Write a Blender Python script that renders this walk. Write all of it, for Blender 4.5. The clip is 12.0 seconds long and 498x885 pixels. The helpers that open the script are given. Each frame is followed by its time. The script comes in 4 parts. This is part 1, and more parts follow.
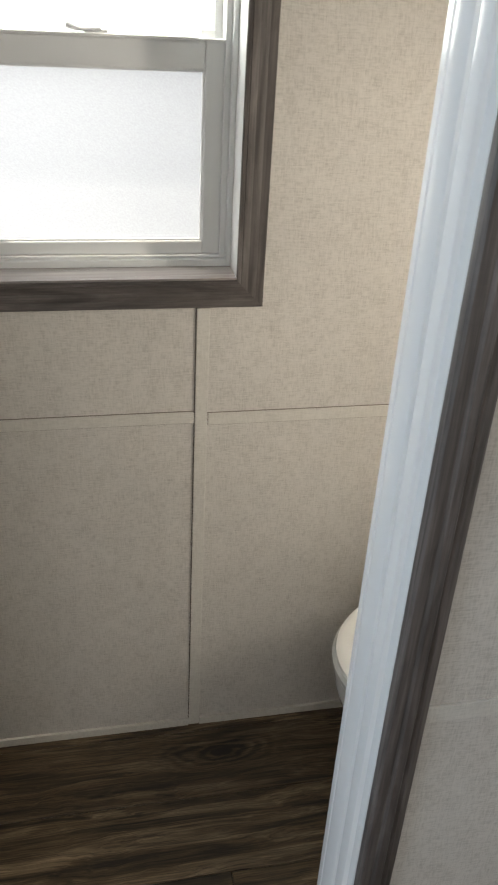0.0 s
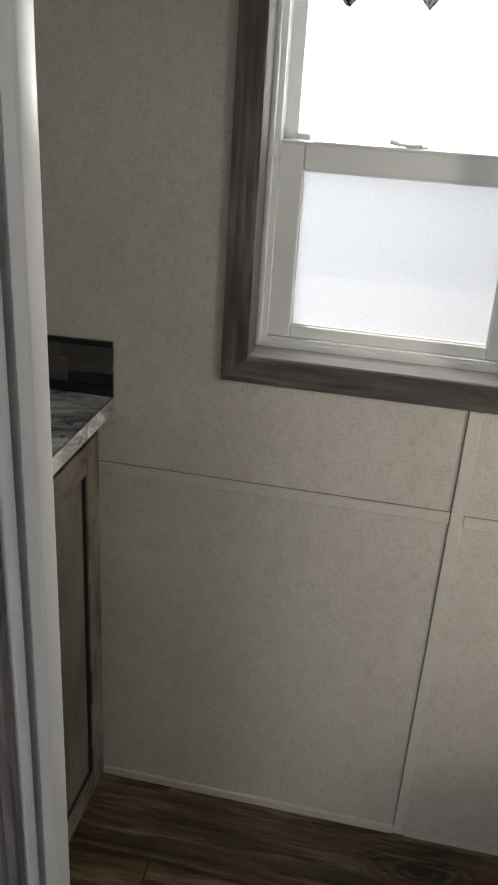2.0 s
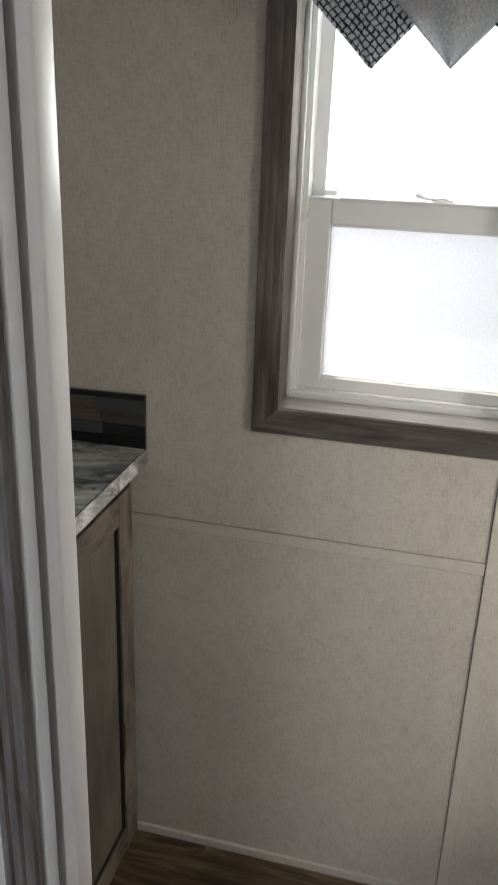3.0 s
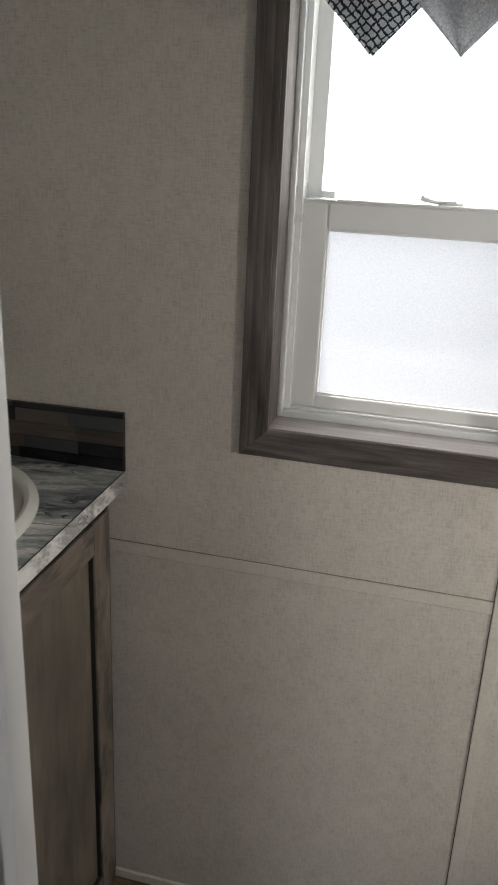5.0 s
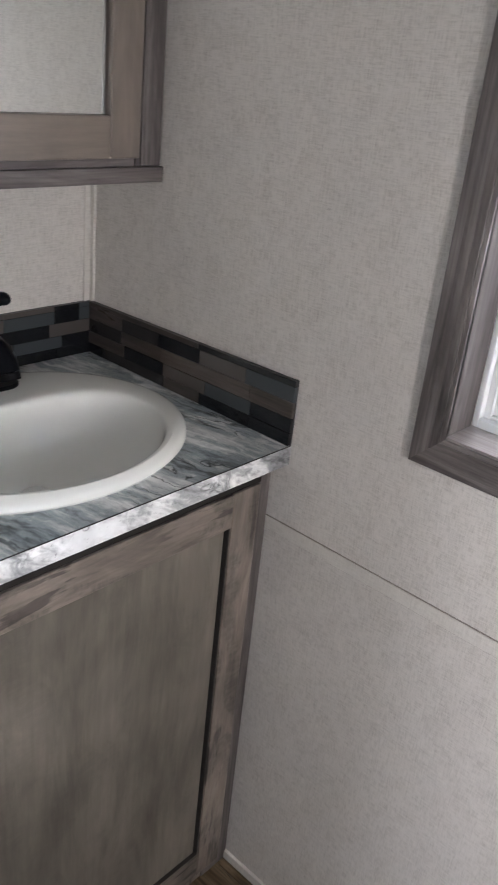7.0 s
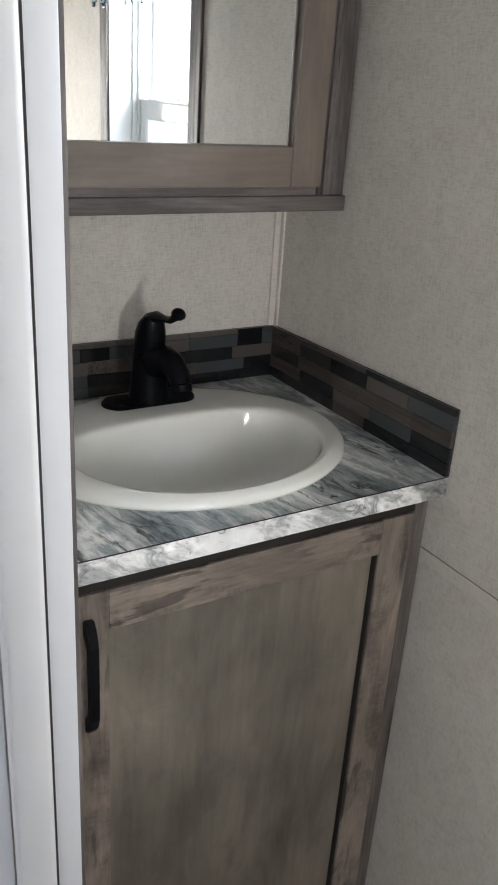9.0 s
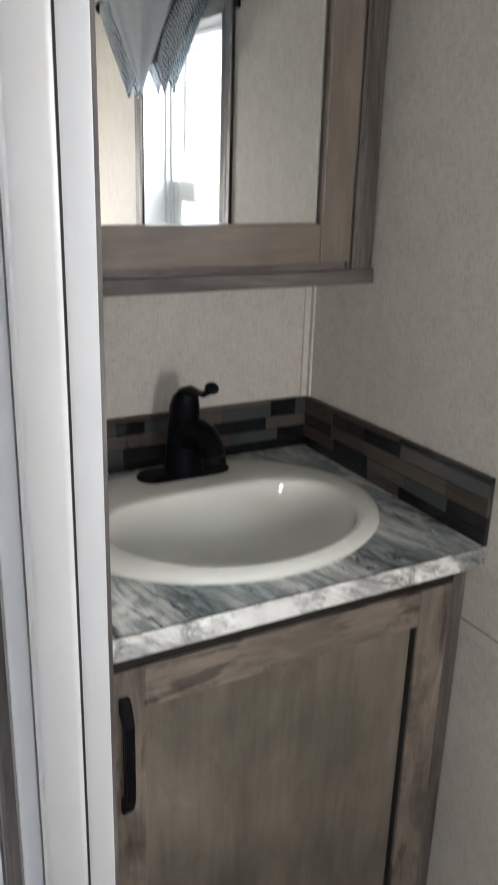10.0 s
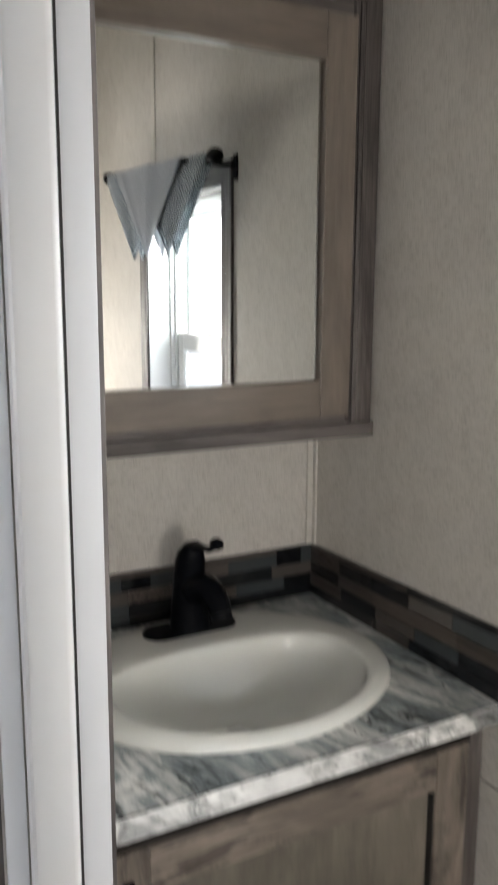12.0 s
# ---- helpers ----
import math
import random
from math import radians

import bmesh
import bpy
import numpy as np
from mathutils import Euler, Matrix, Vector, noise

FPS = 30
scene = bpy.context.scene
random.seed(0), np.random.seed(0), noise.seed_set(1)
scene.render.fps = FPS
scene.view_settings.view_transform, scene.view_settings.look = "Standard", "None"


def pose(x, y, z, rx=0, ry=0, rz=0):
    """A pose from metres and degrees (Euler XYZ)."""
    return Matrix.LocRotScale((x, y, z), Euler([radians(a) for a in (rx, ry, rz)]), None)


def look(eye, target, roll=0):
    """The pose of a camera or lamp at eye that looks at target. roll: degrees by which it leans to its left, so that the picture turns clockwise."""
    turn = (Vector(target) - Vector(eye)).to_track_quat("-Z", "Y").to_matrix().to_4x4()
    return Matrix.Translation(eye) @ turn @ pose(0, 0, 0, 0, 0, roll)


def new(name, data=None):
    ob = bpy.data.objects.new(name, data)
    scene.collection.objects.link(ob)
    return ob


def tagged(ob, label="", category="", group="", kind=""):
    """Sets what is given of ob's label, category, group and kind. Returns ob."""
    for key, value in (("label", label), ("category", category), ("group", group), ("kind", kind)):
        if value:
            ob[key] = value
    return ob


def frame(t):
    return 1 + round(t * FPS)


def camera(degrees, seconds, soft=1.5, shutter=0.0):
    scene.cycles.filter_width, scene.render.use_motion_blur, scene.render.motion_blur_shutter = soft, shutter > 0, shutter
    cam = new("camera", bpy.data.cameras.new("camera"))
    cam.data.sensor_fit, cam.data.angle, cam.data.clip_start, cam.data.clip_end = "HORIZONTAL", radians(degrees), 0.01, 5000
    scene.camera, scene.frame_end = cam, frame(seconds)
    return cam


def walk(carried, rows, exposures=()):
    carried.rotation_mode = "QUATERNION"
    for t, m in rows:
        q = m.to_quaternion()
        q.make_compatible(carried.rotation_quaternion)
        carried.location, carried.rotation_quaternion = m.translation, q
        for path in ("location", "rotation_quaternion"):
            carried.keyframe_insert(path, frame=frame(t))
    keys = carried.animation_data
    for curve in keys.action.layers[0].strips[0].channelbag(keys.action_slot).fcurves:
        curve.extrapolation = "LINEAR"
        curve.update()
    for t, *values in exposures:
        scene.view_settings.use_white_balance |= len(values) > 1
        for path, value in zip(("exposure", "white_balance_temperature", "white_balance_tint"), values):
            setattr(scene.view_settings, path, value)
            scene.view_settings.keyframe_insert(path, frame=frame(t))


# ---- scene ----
cam = camera(33.6, 12.0, soft=1.8, shutter=0.45)
PATH = [
    (0, (-0.017, 0.091, 1.436), (0.368, 1.79, 0.45), 3.3),
    (0.5, (-0.049, 0.051, 1.446), (0.2945, 1.79, 0.51), 4.1),
    (1, (-0.013, 0.047, 1.451), (0.1005, 1.839, 0.567), 3.8),
    (1.5, (0.029, 0.041, 1.449), (-0.15, 1.839, 0.59), 3.5),
    (2, (0.037, 0.046, 1.449), (-0.281, 1.842, 0.627), 3.8),
    (2.5, (0.059, 0.05, 1.449), (-0.335, 1.853, 0.679), 3.2),
    (3, (0.061, 0.049, 1.456), (-0.378, 1.863, 0.738), 2.1),
    (3.2, (0.053, 0.039, 1.444), (-0.386, 1.87, 0.77), 1.9),
    (5, (0.054, 0.173, 1.442), (-0.392, 1.99, 0.734), 2.6),
    (5.5, (0.027, 0.303, 1.427), (-0.499, 2.079, 0.674), 4.2),
    (6, (0.061, 0.405, 1.439), (-0.677, 2.069, 0.61), 4.5),
    (6.5, (0.136, 0.46, 1.43), (-0.83, 1.988, 0.574), 6.0),
    (7, (0.22, 0.48, 1.417), (-0.957, 1.855, 0.565), 6.1),
    (7.2, (0.233, 0.472, 1.428), (-0.977, 1.81, 0.566), 6.4),
    (9, (0.308, 0.545, 1.397), (-1.25, 1.515, 0.604), 3.8),
    (9.5, (0.303, 0.553, 1.401), (-1.284, 1.477, 0.607), 2.8),
    (10, (0.311, 0.547, 1.407), (-1.344, 1.463, 0.758), 1.8),
    (10.5, (0.329, 0.551, 1.414), (-1.428, 1.448, 1.083), -0.1),
    (11, (0.325, 0.553, 1.447), (-1.46, 1.446, 1.31), -1.1),
    (11.5, (0.318, 0.552, 1.453), (-1.468, 1.448, 1.39), -1.3),
    (12, (0.311, 0.551, 1.448), (-1.423, 1.484, 1.097), 0.3),
]
EXPOSURE = [(0.0, 0.03, 7100, 9), (1.0, -0.12, 6950, 10), (1.5, -0.22, 6850, 10), (2.0, -0.1, 6850, 10), (3.0, 0.13, 6850, 11), (5.0, -0.02, 6800, 11), (5.6, 0.1, 6700, 13), (6.0, 0.5, 6250, 16), (6.5, 1.2, 6150, 17), (7.0, 1.05, 6100, 16), (9.0, 0.88, 6250, 11), (12.0, 0.74, 6550, 11)]
walk(cam, [(t, look(eye, target, roll)) for t, eye, target, roll in PATH], EXPOSURE)

# ---- world, sun, large lights ----
def make_world():
    w = bpy.data.worlds.new("sky")
    scene.world = w
    w.use_nodes = True
    nt = w.node_tree
    sky = nt.nodes.new("ShaderNodeTexSky")
    sky.sky_type, sky.sun_disc = "NISHITA", False
    sky.sun_elevation, sky.sun_rotation = radians(73), radians(307)
    bg = nt.nodes["Background"]
    bg.inputs["Strength"].default_value = 0.1
    nt.links.new(sky.outputs[0], bg.inputs["Color"])


def area(name, eye, target, sx, sy, watts, color):
    d = bpy.data.lights.new(name, "AREA")
    d.shape, d.size, d.size_y, d.energy, d.color = "RECTANGLE", sx, sy, watts, color
    ob = new(name, d)
    ob.matrix_world = look(eye, target)
    return ob


make_world()
sun = new("sun", bpy.data.lights.new("sun", "SUN"))
sun.data.energy, sun.data.angle, sun.data.color = 5.0, radians(0.5), (1.0, 0.95, 0.88)
sun.matrix_world = look((-0.24 * 5, 0.18 * 5, 5), (0, 0, 0))
area("bath_window_light", (-0.06, 1.68, 1.36), (0.36, 0.78, 1.30), 0.66, 0.86, 17.0, (0.95, 0.98, 1.0))
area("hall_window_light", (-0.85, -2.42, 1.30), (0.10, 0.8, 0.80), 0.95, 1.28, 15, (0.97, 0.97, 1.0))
area("hall_side_window_light", (-1.80, 0.0, 1.40), (0.0, 0.1, 1.30), 0.98, 1.08, 22, (0.55, 0.74, 1.0))
area("hall_east_window_light", (1.72, -0.15, 1.22), (0.0, 0.6, 1.30), 0.64, 0.74, 5.0, (0.97, 0.98, 1.0))
# Unseen lamp added in the east wall to brighten the window wall.
area("east_fill_light", (1.13, 0.803, 1.12), (0.72, 1.35, 0.86), 0.09, 0.66, 12.5, (1.0, 0.965, 0.91))


# ---- materials ----
class Mat:
    """A node material with a few short helpers."""

    def __init__(self, name, rough=0.5, metal=0.0, spec=0.5):
        self.m = bpy.data.materials.new(name)
        self.m.use_nodes = True
        self.nt = self.m.node_tree
        self.b = self.nt.nodes["Principled BSDF"]
        self.b.inputs["Roughness"].default_value = rough
        self.b.inputs["Metallic"].default_value = metal
        self.b.inputs["Specular IOR Level"].default_value = spec

    def node(self, kind, **kw):
        n = self.nt.nodes.new(kind)
        for k, v in kw.items():
            if k in n.inputs:
                n.inputs[k].default_value = v
        return n

    def link(self, a, b):
        self.nt.links.new(a, b)

    def coords(self, jitter=False):
        tc = self.node("ShaderNodeTexCoord")
        out = tc.outputs["Object"]
        if jitter:
            oi = self.node("ShaderNodeObjectInfo")
            mul = self.node("ShaderNodeMath")
            mul.operation = "MULTIPLY"
            mul.inputs[1].default_value = 23.0
            self.link(oi.outputs["Random"], mul.inputs[0])
            add = self.node("ShaderNodeVectorMath")
            self.link(out, add.inputs[0])
            self.link(mul.outputs[0], add.inputs[1])
            out = add.outputs[0]
        return out

    def mapped(self, vec, scale=(1, 1, 1), rot=(0, 0, 0), loc=(0, 0, 0)):
        mp = self.node("ShaderNodeMapping")
        mp.inputs["Scale"].default_value = scale
        mp.inputs["Rotation"].default_value = [radians(a) for a in rot]
        mp.inputs["Location"].default_value = loc
        self.link(vec, mp.inputs["Vector"])
        return mp.outputs[0]

    def noise(self, vec, scale=1.0, detail=4.0, rough=0.55, dist=0.0):
        n = self.node("ShaderNodeTexNoise", Scale=scale, Detail=detail, Roughness=rough, Distortion=dist)
        self.link(vec, n.inputs["Vector"])
        return n.outputs["Fac"]

    def ramp(self, fac, stops):
        r = self.node("ShaderNodeValToRGB")
        el = r.color_ramp.elements
        while len(el) < len(stops):
            el.new(0.5)
        for e, (p, c) in zip(el, stops):
            e.position = p
            e.color = (*c, 1) if isinstance(c, tuple) else (c, c, c, 1)
        self.link(fac, r.inputs[0])
        return r.outputs[0]

    def mix(self, a, b, fac, mode="MIX"):
        n = self.node("ShaderNodeMix")
        n.data_type, n.blend_type = "RGBA", mode
        for s, v in ((n.inputs[0], fac), (n.inputs[6], a), (n.inputs[7], b)):
            if hasattr(v, "links"):
                self.link(v, s)
            elif isinstance(v, tuple):
                s.default_value = (*v, 1)
            else:
                s.default_value = v
        return n.outputs[2]

    def math(self, op, a, b=0.0):
        n = self.node("ShaderNodeMath")
        n.operation = op
        for s, v in ((n.inputs[0], a), (n.inputs[1], b)):
            if hasattr(v, "links"):
                self.link(v, s)
            else:
                s.default_value = v
        return n.outputs[0]

    def color(self, c):
        if isinstance(c, tuple):
            self.b.inputs["Base Color"].default_value = (*c, 1)
        else:
            self.link(c, self.b.inputs["Base Color"])

    def bump(self, h, strength=0.2, dist=0.001):
        n = self.node("ShaderNodeBump", Strength=strength, Distance=dist)
        self.link(h, n.inputs["Height"])
        self.link(n.outputs[0], self.b.inputs["Normal"])


def wood(name, dark, mid, light, axis, rough=0.45, across=26.0, along=1.6, blotch=0.35, knot=None, jitter=True, fine_amount=0.55, tone=0.0, tight=0.0, warp=0.0, figure=0.0):
    """Grained wood or wood print; axis is the way of the grain."""
    m = Mat(name, rough)
    v = m.coords(jitter)
    s = [across] * 3
    s["xyz".index(axis)] = along
    if warp:
        ws = [11.0] * 3
        ws["xyz".index(axis)] = 3.2
        wv = m.node("ShaderNodeVectorMath")
        m.link(v, wv.inputs[0])
        shift = m.node("ShaderNodeCombineXYZ")
        amount = m.math("MULTIPLY", m.noise(m.mapped(v, ws), 1.0, 3, 0.5, 0.6), warp)
        for i in range(3):
            if i != "xyz".index(axis):
                m.link(amount, shift.inputs[i])
        m.link(shift.outputs[0], wv.inputs[1])
        v = wv.outputs[0]
    fine = [across * 11] * 3
    fine["xyz".index(axis)] = along * 3.5
    g = m.noise(m.mapped(v, s), 1.0, 7, 0.62, 0.9)
    if knot:
        raw = m.coords(False)
        dv = m.node("ShaderNodeVectorMath")
        dv.operation = "DISTANCE"
        m.link(m.mapped(raw, (0.34, 1.0, 0.0)), dv.inputs[0])
        dv.inputs[1].default_value = (knot[0] * 0.34, knot[1], 0)
        d = m.math("ADD", dv.outputs["Value"], m.math("MULTIPLY", m.noise(m.mapped(raw, (9, 26, 1)), 1.0, 4), 0.036))
        rings = m.math("SINE", m.math("MULTIPLY", d, 520.0))
        mask = m.ramp(d, [(0.02, 1.0), (0.075, 0.0)])
        core = m.ramp(d, [(0.022, 1.0), (0.036, 0.0)])
        g = m.math("ADD", g, m.math("MULTIPLY", m.math("MULTIPLY", rings, mask), 0.13))
        g = m.math("SUBTRACT", g, m.math("MULTIPLY", core, 0.2))
    f = m.noise(m.mapped(v, fine), 1.0, 3, 0.6)
    c = m.ramp(g, [(0.30 + tight, dark), (0.5, mid), (0.72 - tight, light)])
    c = m.mix(c, m.ramp(f, [(0.36, 0.52), (0.6, 1.18)]), fine_amount, "MULTIPLY")
    big = m.noise(m.mapped(v, (5, 5, 5)), 1.0, 3)
    c = m.mix(c, m.ramp(big, [(0.3, 0.55), (0.68, 1.25)]), blotch, "MULTIPLY")
    if warp:
        cs = [across * 3.2] * 3
        cs["xyz".index(axis)] = along * 1.5
        crack = m.noise(m.mapped(v, cs), 1.0, 4, 0.55)
        where = m.ramp(m.noise(m.mapped(v, (4, 4, 4)), 1.0, 2), [(0.42, 0.0), (0.58, 0.75)])
        c = m.mix(c, m.ramp(crack, [(0.40, 0.12), (0.45, 1.0)]), where, "MULTIPLY")
    if figure:
        ps = [13.0] * 3
        ps["xyz".index(axis)] = 6.0
        patch = m.noise(m.mapped(v, ps), 1.0, 4, 0.6, 1.2)
        hs = [38.0] * 3
        hs["xyz".index(axis)] = 120.0
        hatch = m.noise(m.mapped(v, hs), 1.0, 3, 0.6, 0.8)
        c = m.mix(c, m.ramp(patch, [(0.47, 1.0), (0.585, 0.46), (0.72, 0.66)]), m.math("MULTIPLY", m.ramp(hatch, [(0.30, 0.35), (0.58, 1.0)]), figure), "MULTIPLY")
    if tone:
        oi = m.node("ShaderNodeObjectInfo")
        c = m.mix(c, m.ramp(oi.outputs["Random"], [(0.0, 1 - tone), (1.0, 1 + tone)]), 1.0, "MULTIPLY")
    m.color(c)
    m.link(m.ramp(g, [(0.3, rough + 0.12), (0.7, rough - 0.06)]), m.b.inputs["Roughness"])
    m.bump(f, 0.12, 0.0008)
    return m.m


def linen(name, base, dark, strength=1.0):
    """Printed linen-look wall covering with cross threads."""
    m = Mat(name, 0.62, spec=0.35)
    sep = m.node("ShaderNodeSeparateXYZ")
    m.link(m.coords(), sep.inputs[0])
    com = m.node("ShaderNodeCombineXYZ")
    m.link(m.math("ADD", sep.outputs[0], sep.outputs[1]), com.inputs[0])
    m.link(sep.outputs[2], com.inputs[2])
    v = com.outputs[0]
    a = m.noise(m.mapped(v, (520, 1, 70)), 1.0, 3, 0.6)
    b = m.noise(m.mapped(v, (70, 1, 520)), 1.0, 3, 0.6)
    patch = m.noise(m.mapped(v, (30, 1, 22)), 1.0, 4, 0.65)
    big = m.noise(m.mapped(v, (3, 1, 3)), 1.0, 2)
    t = m.math("ADD", m.math("MULTIPLY", a, 0.5), m.math("MULTIPLY", b, 0.5))
    slub = m.math("ADD", m.math("MULTIPLY", m.noise(m.mapped(v, (300, 1, 34)), 1.0, 2), 0.5), m.math("MULTIPLY", m.noise(m.mapped(v, (34, 1, 300)), 1.0, 2), 0.5))
    t = m.math("ADD", m.math("ADD", m.math("MULTIPLY", t, 0.56), m.math("MULTIPLY", slub, 0.28)), m.math("MULTIPLY", patch, 0.16))
    c = m.ramp(t, [(0.405, dark), (0.515, base), (0.61, tuple(min(0.85, x * 1.09) for x in base))])
    c = m.mix(c, m.ramp(big, [(0.3, 0.93), (0.7, 1.03)]), 1.0, "MULTIPLY")
    m.color(c)
    m.bump(t, 0.16 * strength, 0.0006)
    return m.m


def plain(name, base, rough=0.4, grain=90.0, amount=0.06, metal=0.0, bump=0.04, coat=0.0, spec=0.5):
    """Paint, plastic, china or metal with slight unevenness."""
    m = Mat(name, rough, metal, spec)
    v = m.coords()
    n = m.noise(v, grain, 4)
    b = m.noise(v, 6.0, 3)
    c = m.mix(base, m.ramp(b, [(0.3, 1 - amount), (0.7, 1 + amount * 0.3)]), 1.0, "MULTIPLY")
    m.color(c)
    m.link(m.ramp(b, [(0.3, rough * 1.2), (0.7, rough * 0.85)]), m.b.inputs["Roughness"])
    m.b.inputs["Coat Weight"].default_value = coat
    if bump:
        m.bump(n, bump, 0.0005)
    return m.m


def marble(name, edge=False):
    """Grey laminate with streaks and dark veins across the counter; on the edge pale and slanted."""
    m = Mat(name, 0.26)
    if edge:
        v = m.mapped(m.coords(), (1, 1, 1), (28, 0, 0))
        flow, grain = (1, 9, 26), (1, 30, 80)
    else:
        v = m.mapped(m.coords(), rot=(0, 0, -9))
        flow, grain = (5.5, 30, 1), (26, 120, 1)
    bend = m.noise(m.mapped(v, (7, 7, 7)), 1.0, 4, 0.55)
    vv = m.node("ShaderNodeVectorMath")
    m.link(m.mapped(v, flow), vv.inputs[0])
    m.link(m.math("MULTIPLY", bend, 2.4), vv.inputs[1])
    n = m.noise(vv.outputs[0], 1.0, 8, 0.6, 0.5)
    f = m.noise(m.mapped(v, grain), 1.0, 5, 0.65, 0.8)
    n = m.math("ADD", m.math("MULTIPLY", n, 0.74), m.math("MULTIPLY", f, 0.26))
    if edge:
        c = m.ramp(n, [(0.38, (0.10, 0.10, 0.10)), (0.46, (0.36, 0.365, 0.36)), (0.53, (0.68, 0.68, 0.66)), (0.60, (0.84, 0.84, 0.82))])
    else:
        c = m.ramp(n, [(0.36, (0.05, 0.055, 0.057)), (0.43, (0.205, 0.24, 0.25)), (0.485, (0.375, 0.41, 0.412)), (0.54, (0.60, 0.615, 0.60)), (0.61, (0.84, 0.84, 0.81))])
    cloud = m.noise(m.mapped(v, (9, 14, 14)), 1.0, 4, 0.6)
    c = m.mix(c, m.ramp(cloud, [(0.35, 0.82), (0.65, 1.15)]), 0.8, "MULTIPLY")
    lines = m.noise(vv.outputs[0], 0.62, 5, 0.5, 0.9)
    where = m.ramp(m.noise(m.mapped(v, (8, 8, 8)), 1.0, 2), [(0.44, 0.0), (0.58, 0.55 if edge else 0.85)])
    c = m.mix(c, m.ramp(lines, [(0.470, 1.0), (0.492, 0.16), (0.502, 0.16), (0.520, 1.0)]), where, "MULTIPLY")
    pits = m.noise(v, 210.0, 2, 0.5)
    c = m.mix(c, m.ramp(pits, [(0.25, 0.45), (0.33, 1.0)]), 0.7, "MULTIPLY")
    m.color(c)
    m.link(m.ramp(n, [(0.35, 0.32), (0.6, 0.22)]), m.b.inputs["Roughness"])
    return m.m


def fabric(name, print_):
    m = Mat(name, 0.9, spec=0.1)
    v = m.coords()
    w = m.noise(m.mapped(v, (700, 700, 700)), 1.0, 2)
    if print_:
        br = m.node("ShaderNodeTexBrick", Scale=1.0)
        br.inputs["Color1"].default_value = (0.62, 0.67, 0.71, 1)
        br.inputs["Color2"].default_value = (0.76, 0.80, 0.83, 1)
        br.inputs["Mortar"].default_value = (0.04, 0.05, 0.07, 1)
        br.inputs["Mortar Size"].default_value = 0.13
        br.offset = 0.15
        br.inputs["Brick Width"].default_value = 1.0
        br.inputs["Row Height"].default_value = 0.85
        sep = m.node("ShaderNodeSeparateXYZ")
        m.link(v, sep.inputs[0])
        com = m.node("ShaderNodeCombineXYZ")
        m.link(sep.outputs[0], com.inputs[0])
        m.link(sep.outputs[2], com.inputs[1])
        jig = m.node("ShaderNodeVectorMath")
        m.link(m.mapped(com.outputs[0], (104, 104, 1), (0, 0, 45)), jig.inputs[0])
        m.link(m.math("MULTIPLY", m.noise(v, 150, 3), 0.7), jig.inputs[1])
        m.link(jig.outputs[0], br.inputs["Vector"])
        c = br.outputs["Color"]
    else:
        a = m.noise(m.mapped(v, (330, 60, 330), (0, 45, 0)), 1.0, 3)
        c = m.ramp(a, [(0.3, (0.38, 0.395, 0.42)), (0.7, (0.68, 0.70, 0.73))])
    c = m.mix(c, m.ramp(w, [(0.3, 0.75), (0.7, 1.1)]), 1.0, "MULTIPLY")
    m.color(c)
    tr = m.node("ShaderNodeBsdfTranslucent")
    m.link(c, tr.inputs["Color"])
    mx = m.node("ShaderNodeMixShader", Fac=0.42)
    m.link(m.b.outputs[0], mx.inputs[1])
    m.link(tr.outputs[0], mx.inputs[2])
    m.link(mx.outputs[0], m.nt.nodes["Material Output"].inputs["Surface"])
    m.bump(w, 0.3, 0.0008)
    return m.m


def frosted(name):
    """Rain-patterned obscure glass that scatters the daylight behind it."""
    m = Mat(name, 0.25)
    v = m.coords()
    n = m.noise(v, 260, 3)
    big = m.noise(v, 420, 3)
    tr = m.node("ShaderNodeBsdfTranslucent")
    m.link(m.ramp(big, [(0.3, (0.285, 0.290, 0.302)), (0.7, (0.345, 0.352, 0.365))]), tr.inputs["Color"])
    m.b.inputs["Base Color"].default_value = (0.8, 0.82, 0.85, 1)
    m.b.inputs["Roughness"].default_value = 0.2
    mx = m.node("ShaderNodeMixShader", Fac=0.88)
    m.link(m.b.outputs[0], mx.inputs[1])
    m.link(tr.outputs[0], mx.inputs[2])
    m.link(mx.outputs[0], m.nt.nodes["Material Output"].inputs["Surface"])
    m.bump(n, 0.4, 0.001)
    return m.m


def clear_glass(name):
    m = Mat(name, 0.0)
    t = m.node("ShaderNodeBsdfTransparent", Color=(0.96, 0.985, 0.975, 1))
    g = m.node("ShaderNodeBsdfGlossy", Roughness=0.02)
    lw = m.node("ShaderNodeLayerWeight", Blend=0.5)
    fac = m.math("ADD", m.math("MULTIPLY", m.math("POWER", lw.outputs["Facing"], 5.0), 0.6), 0.03)
    mx = m.node("ShaderNodeMixShader")
    m.link(fac, mx.inputs[0])
    m.link(t.outputs[0], mx.inputs[1])
    m.link(g.outputs[0], mx.inputs[2])
    m.link(mx.outputs[0], m.nt.nodes["Material Output"].inputs["Surface"])
    return m.m


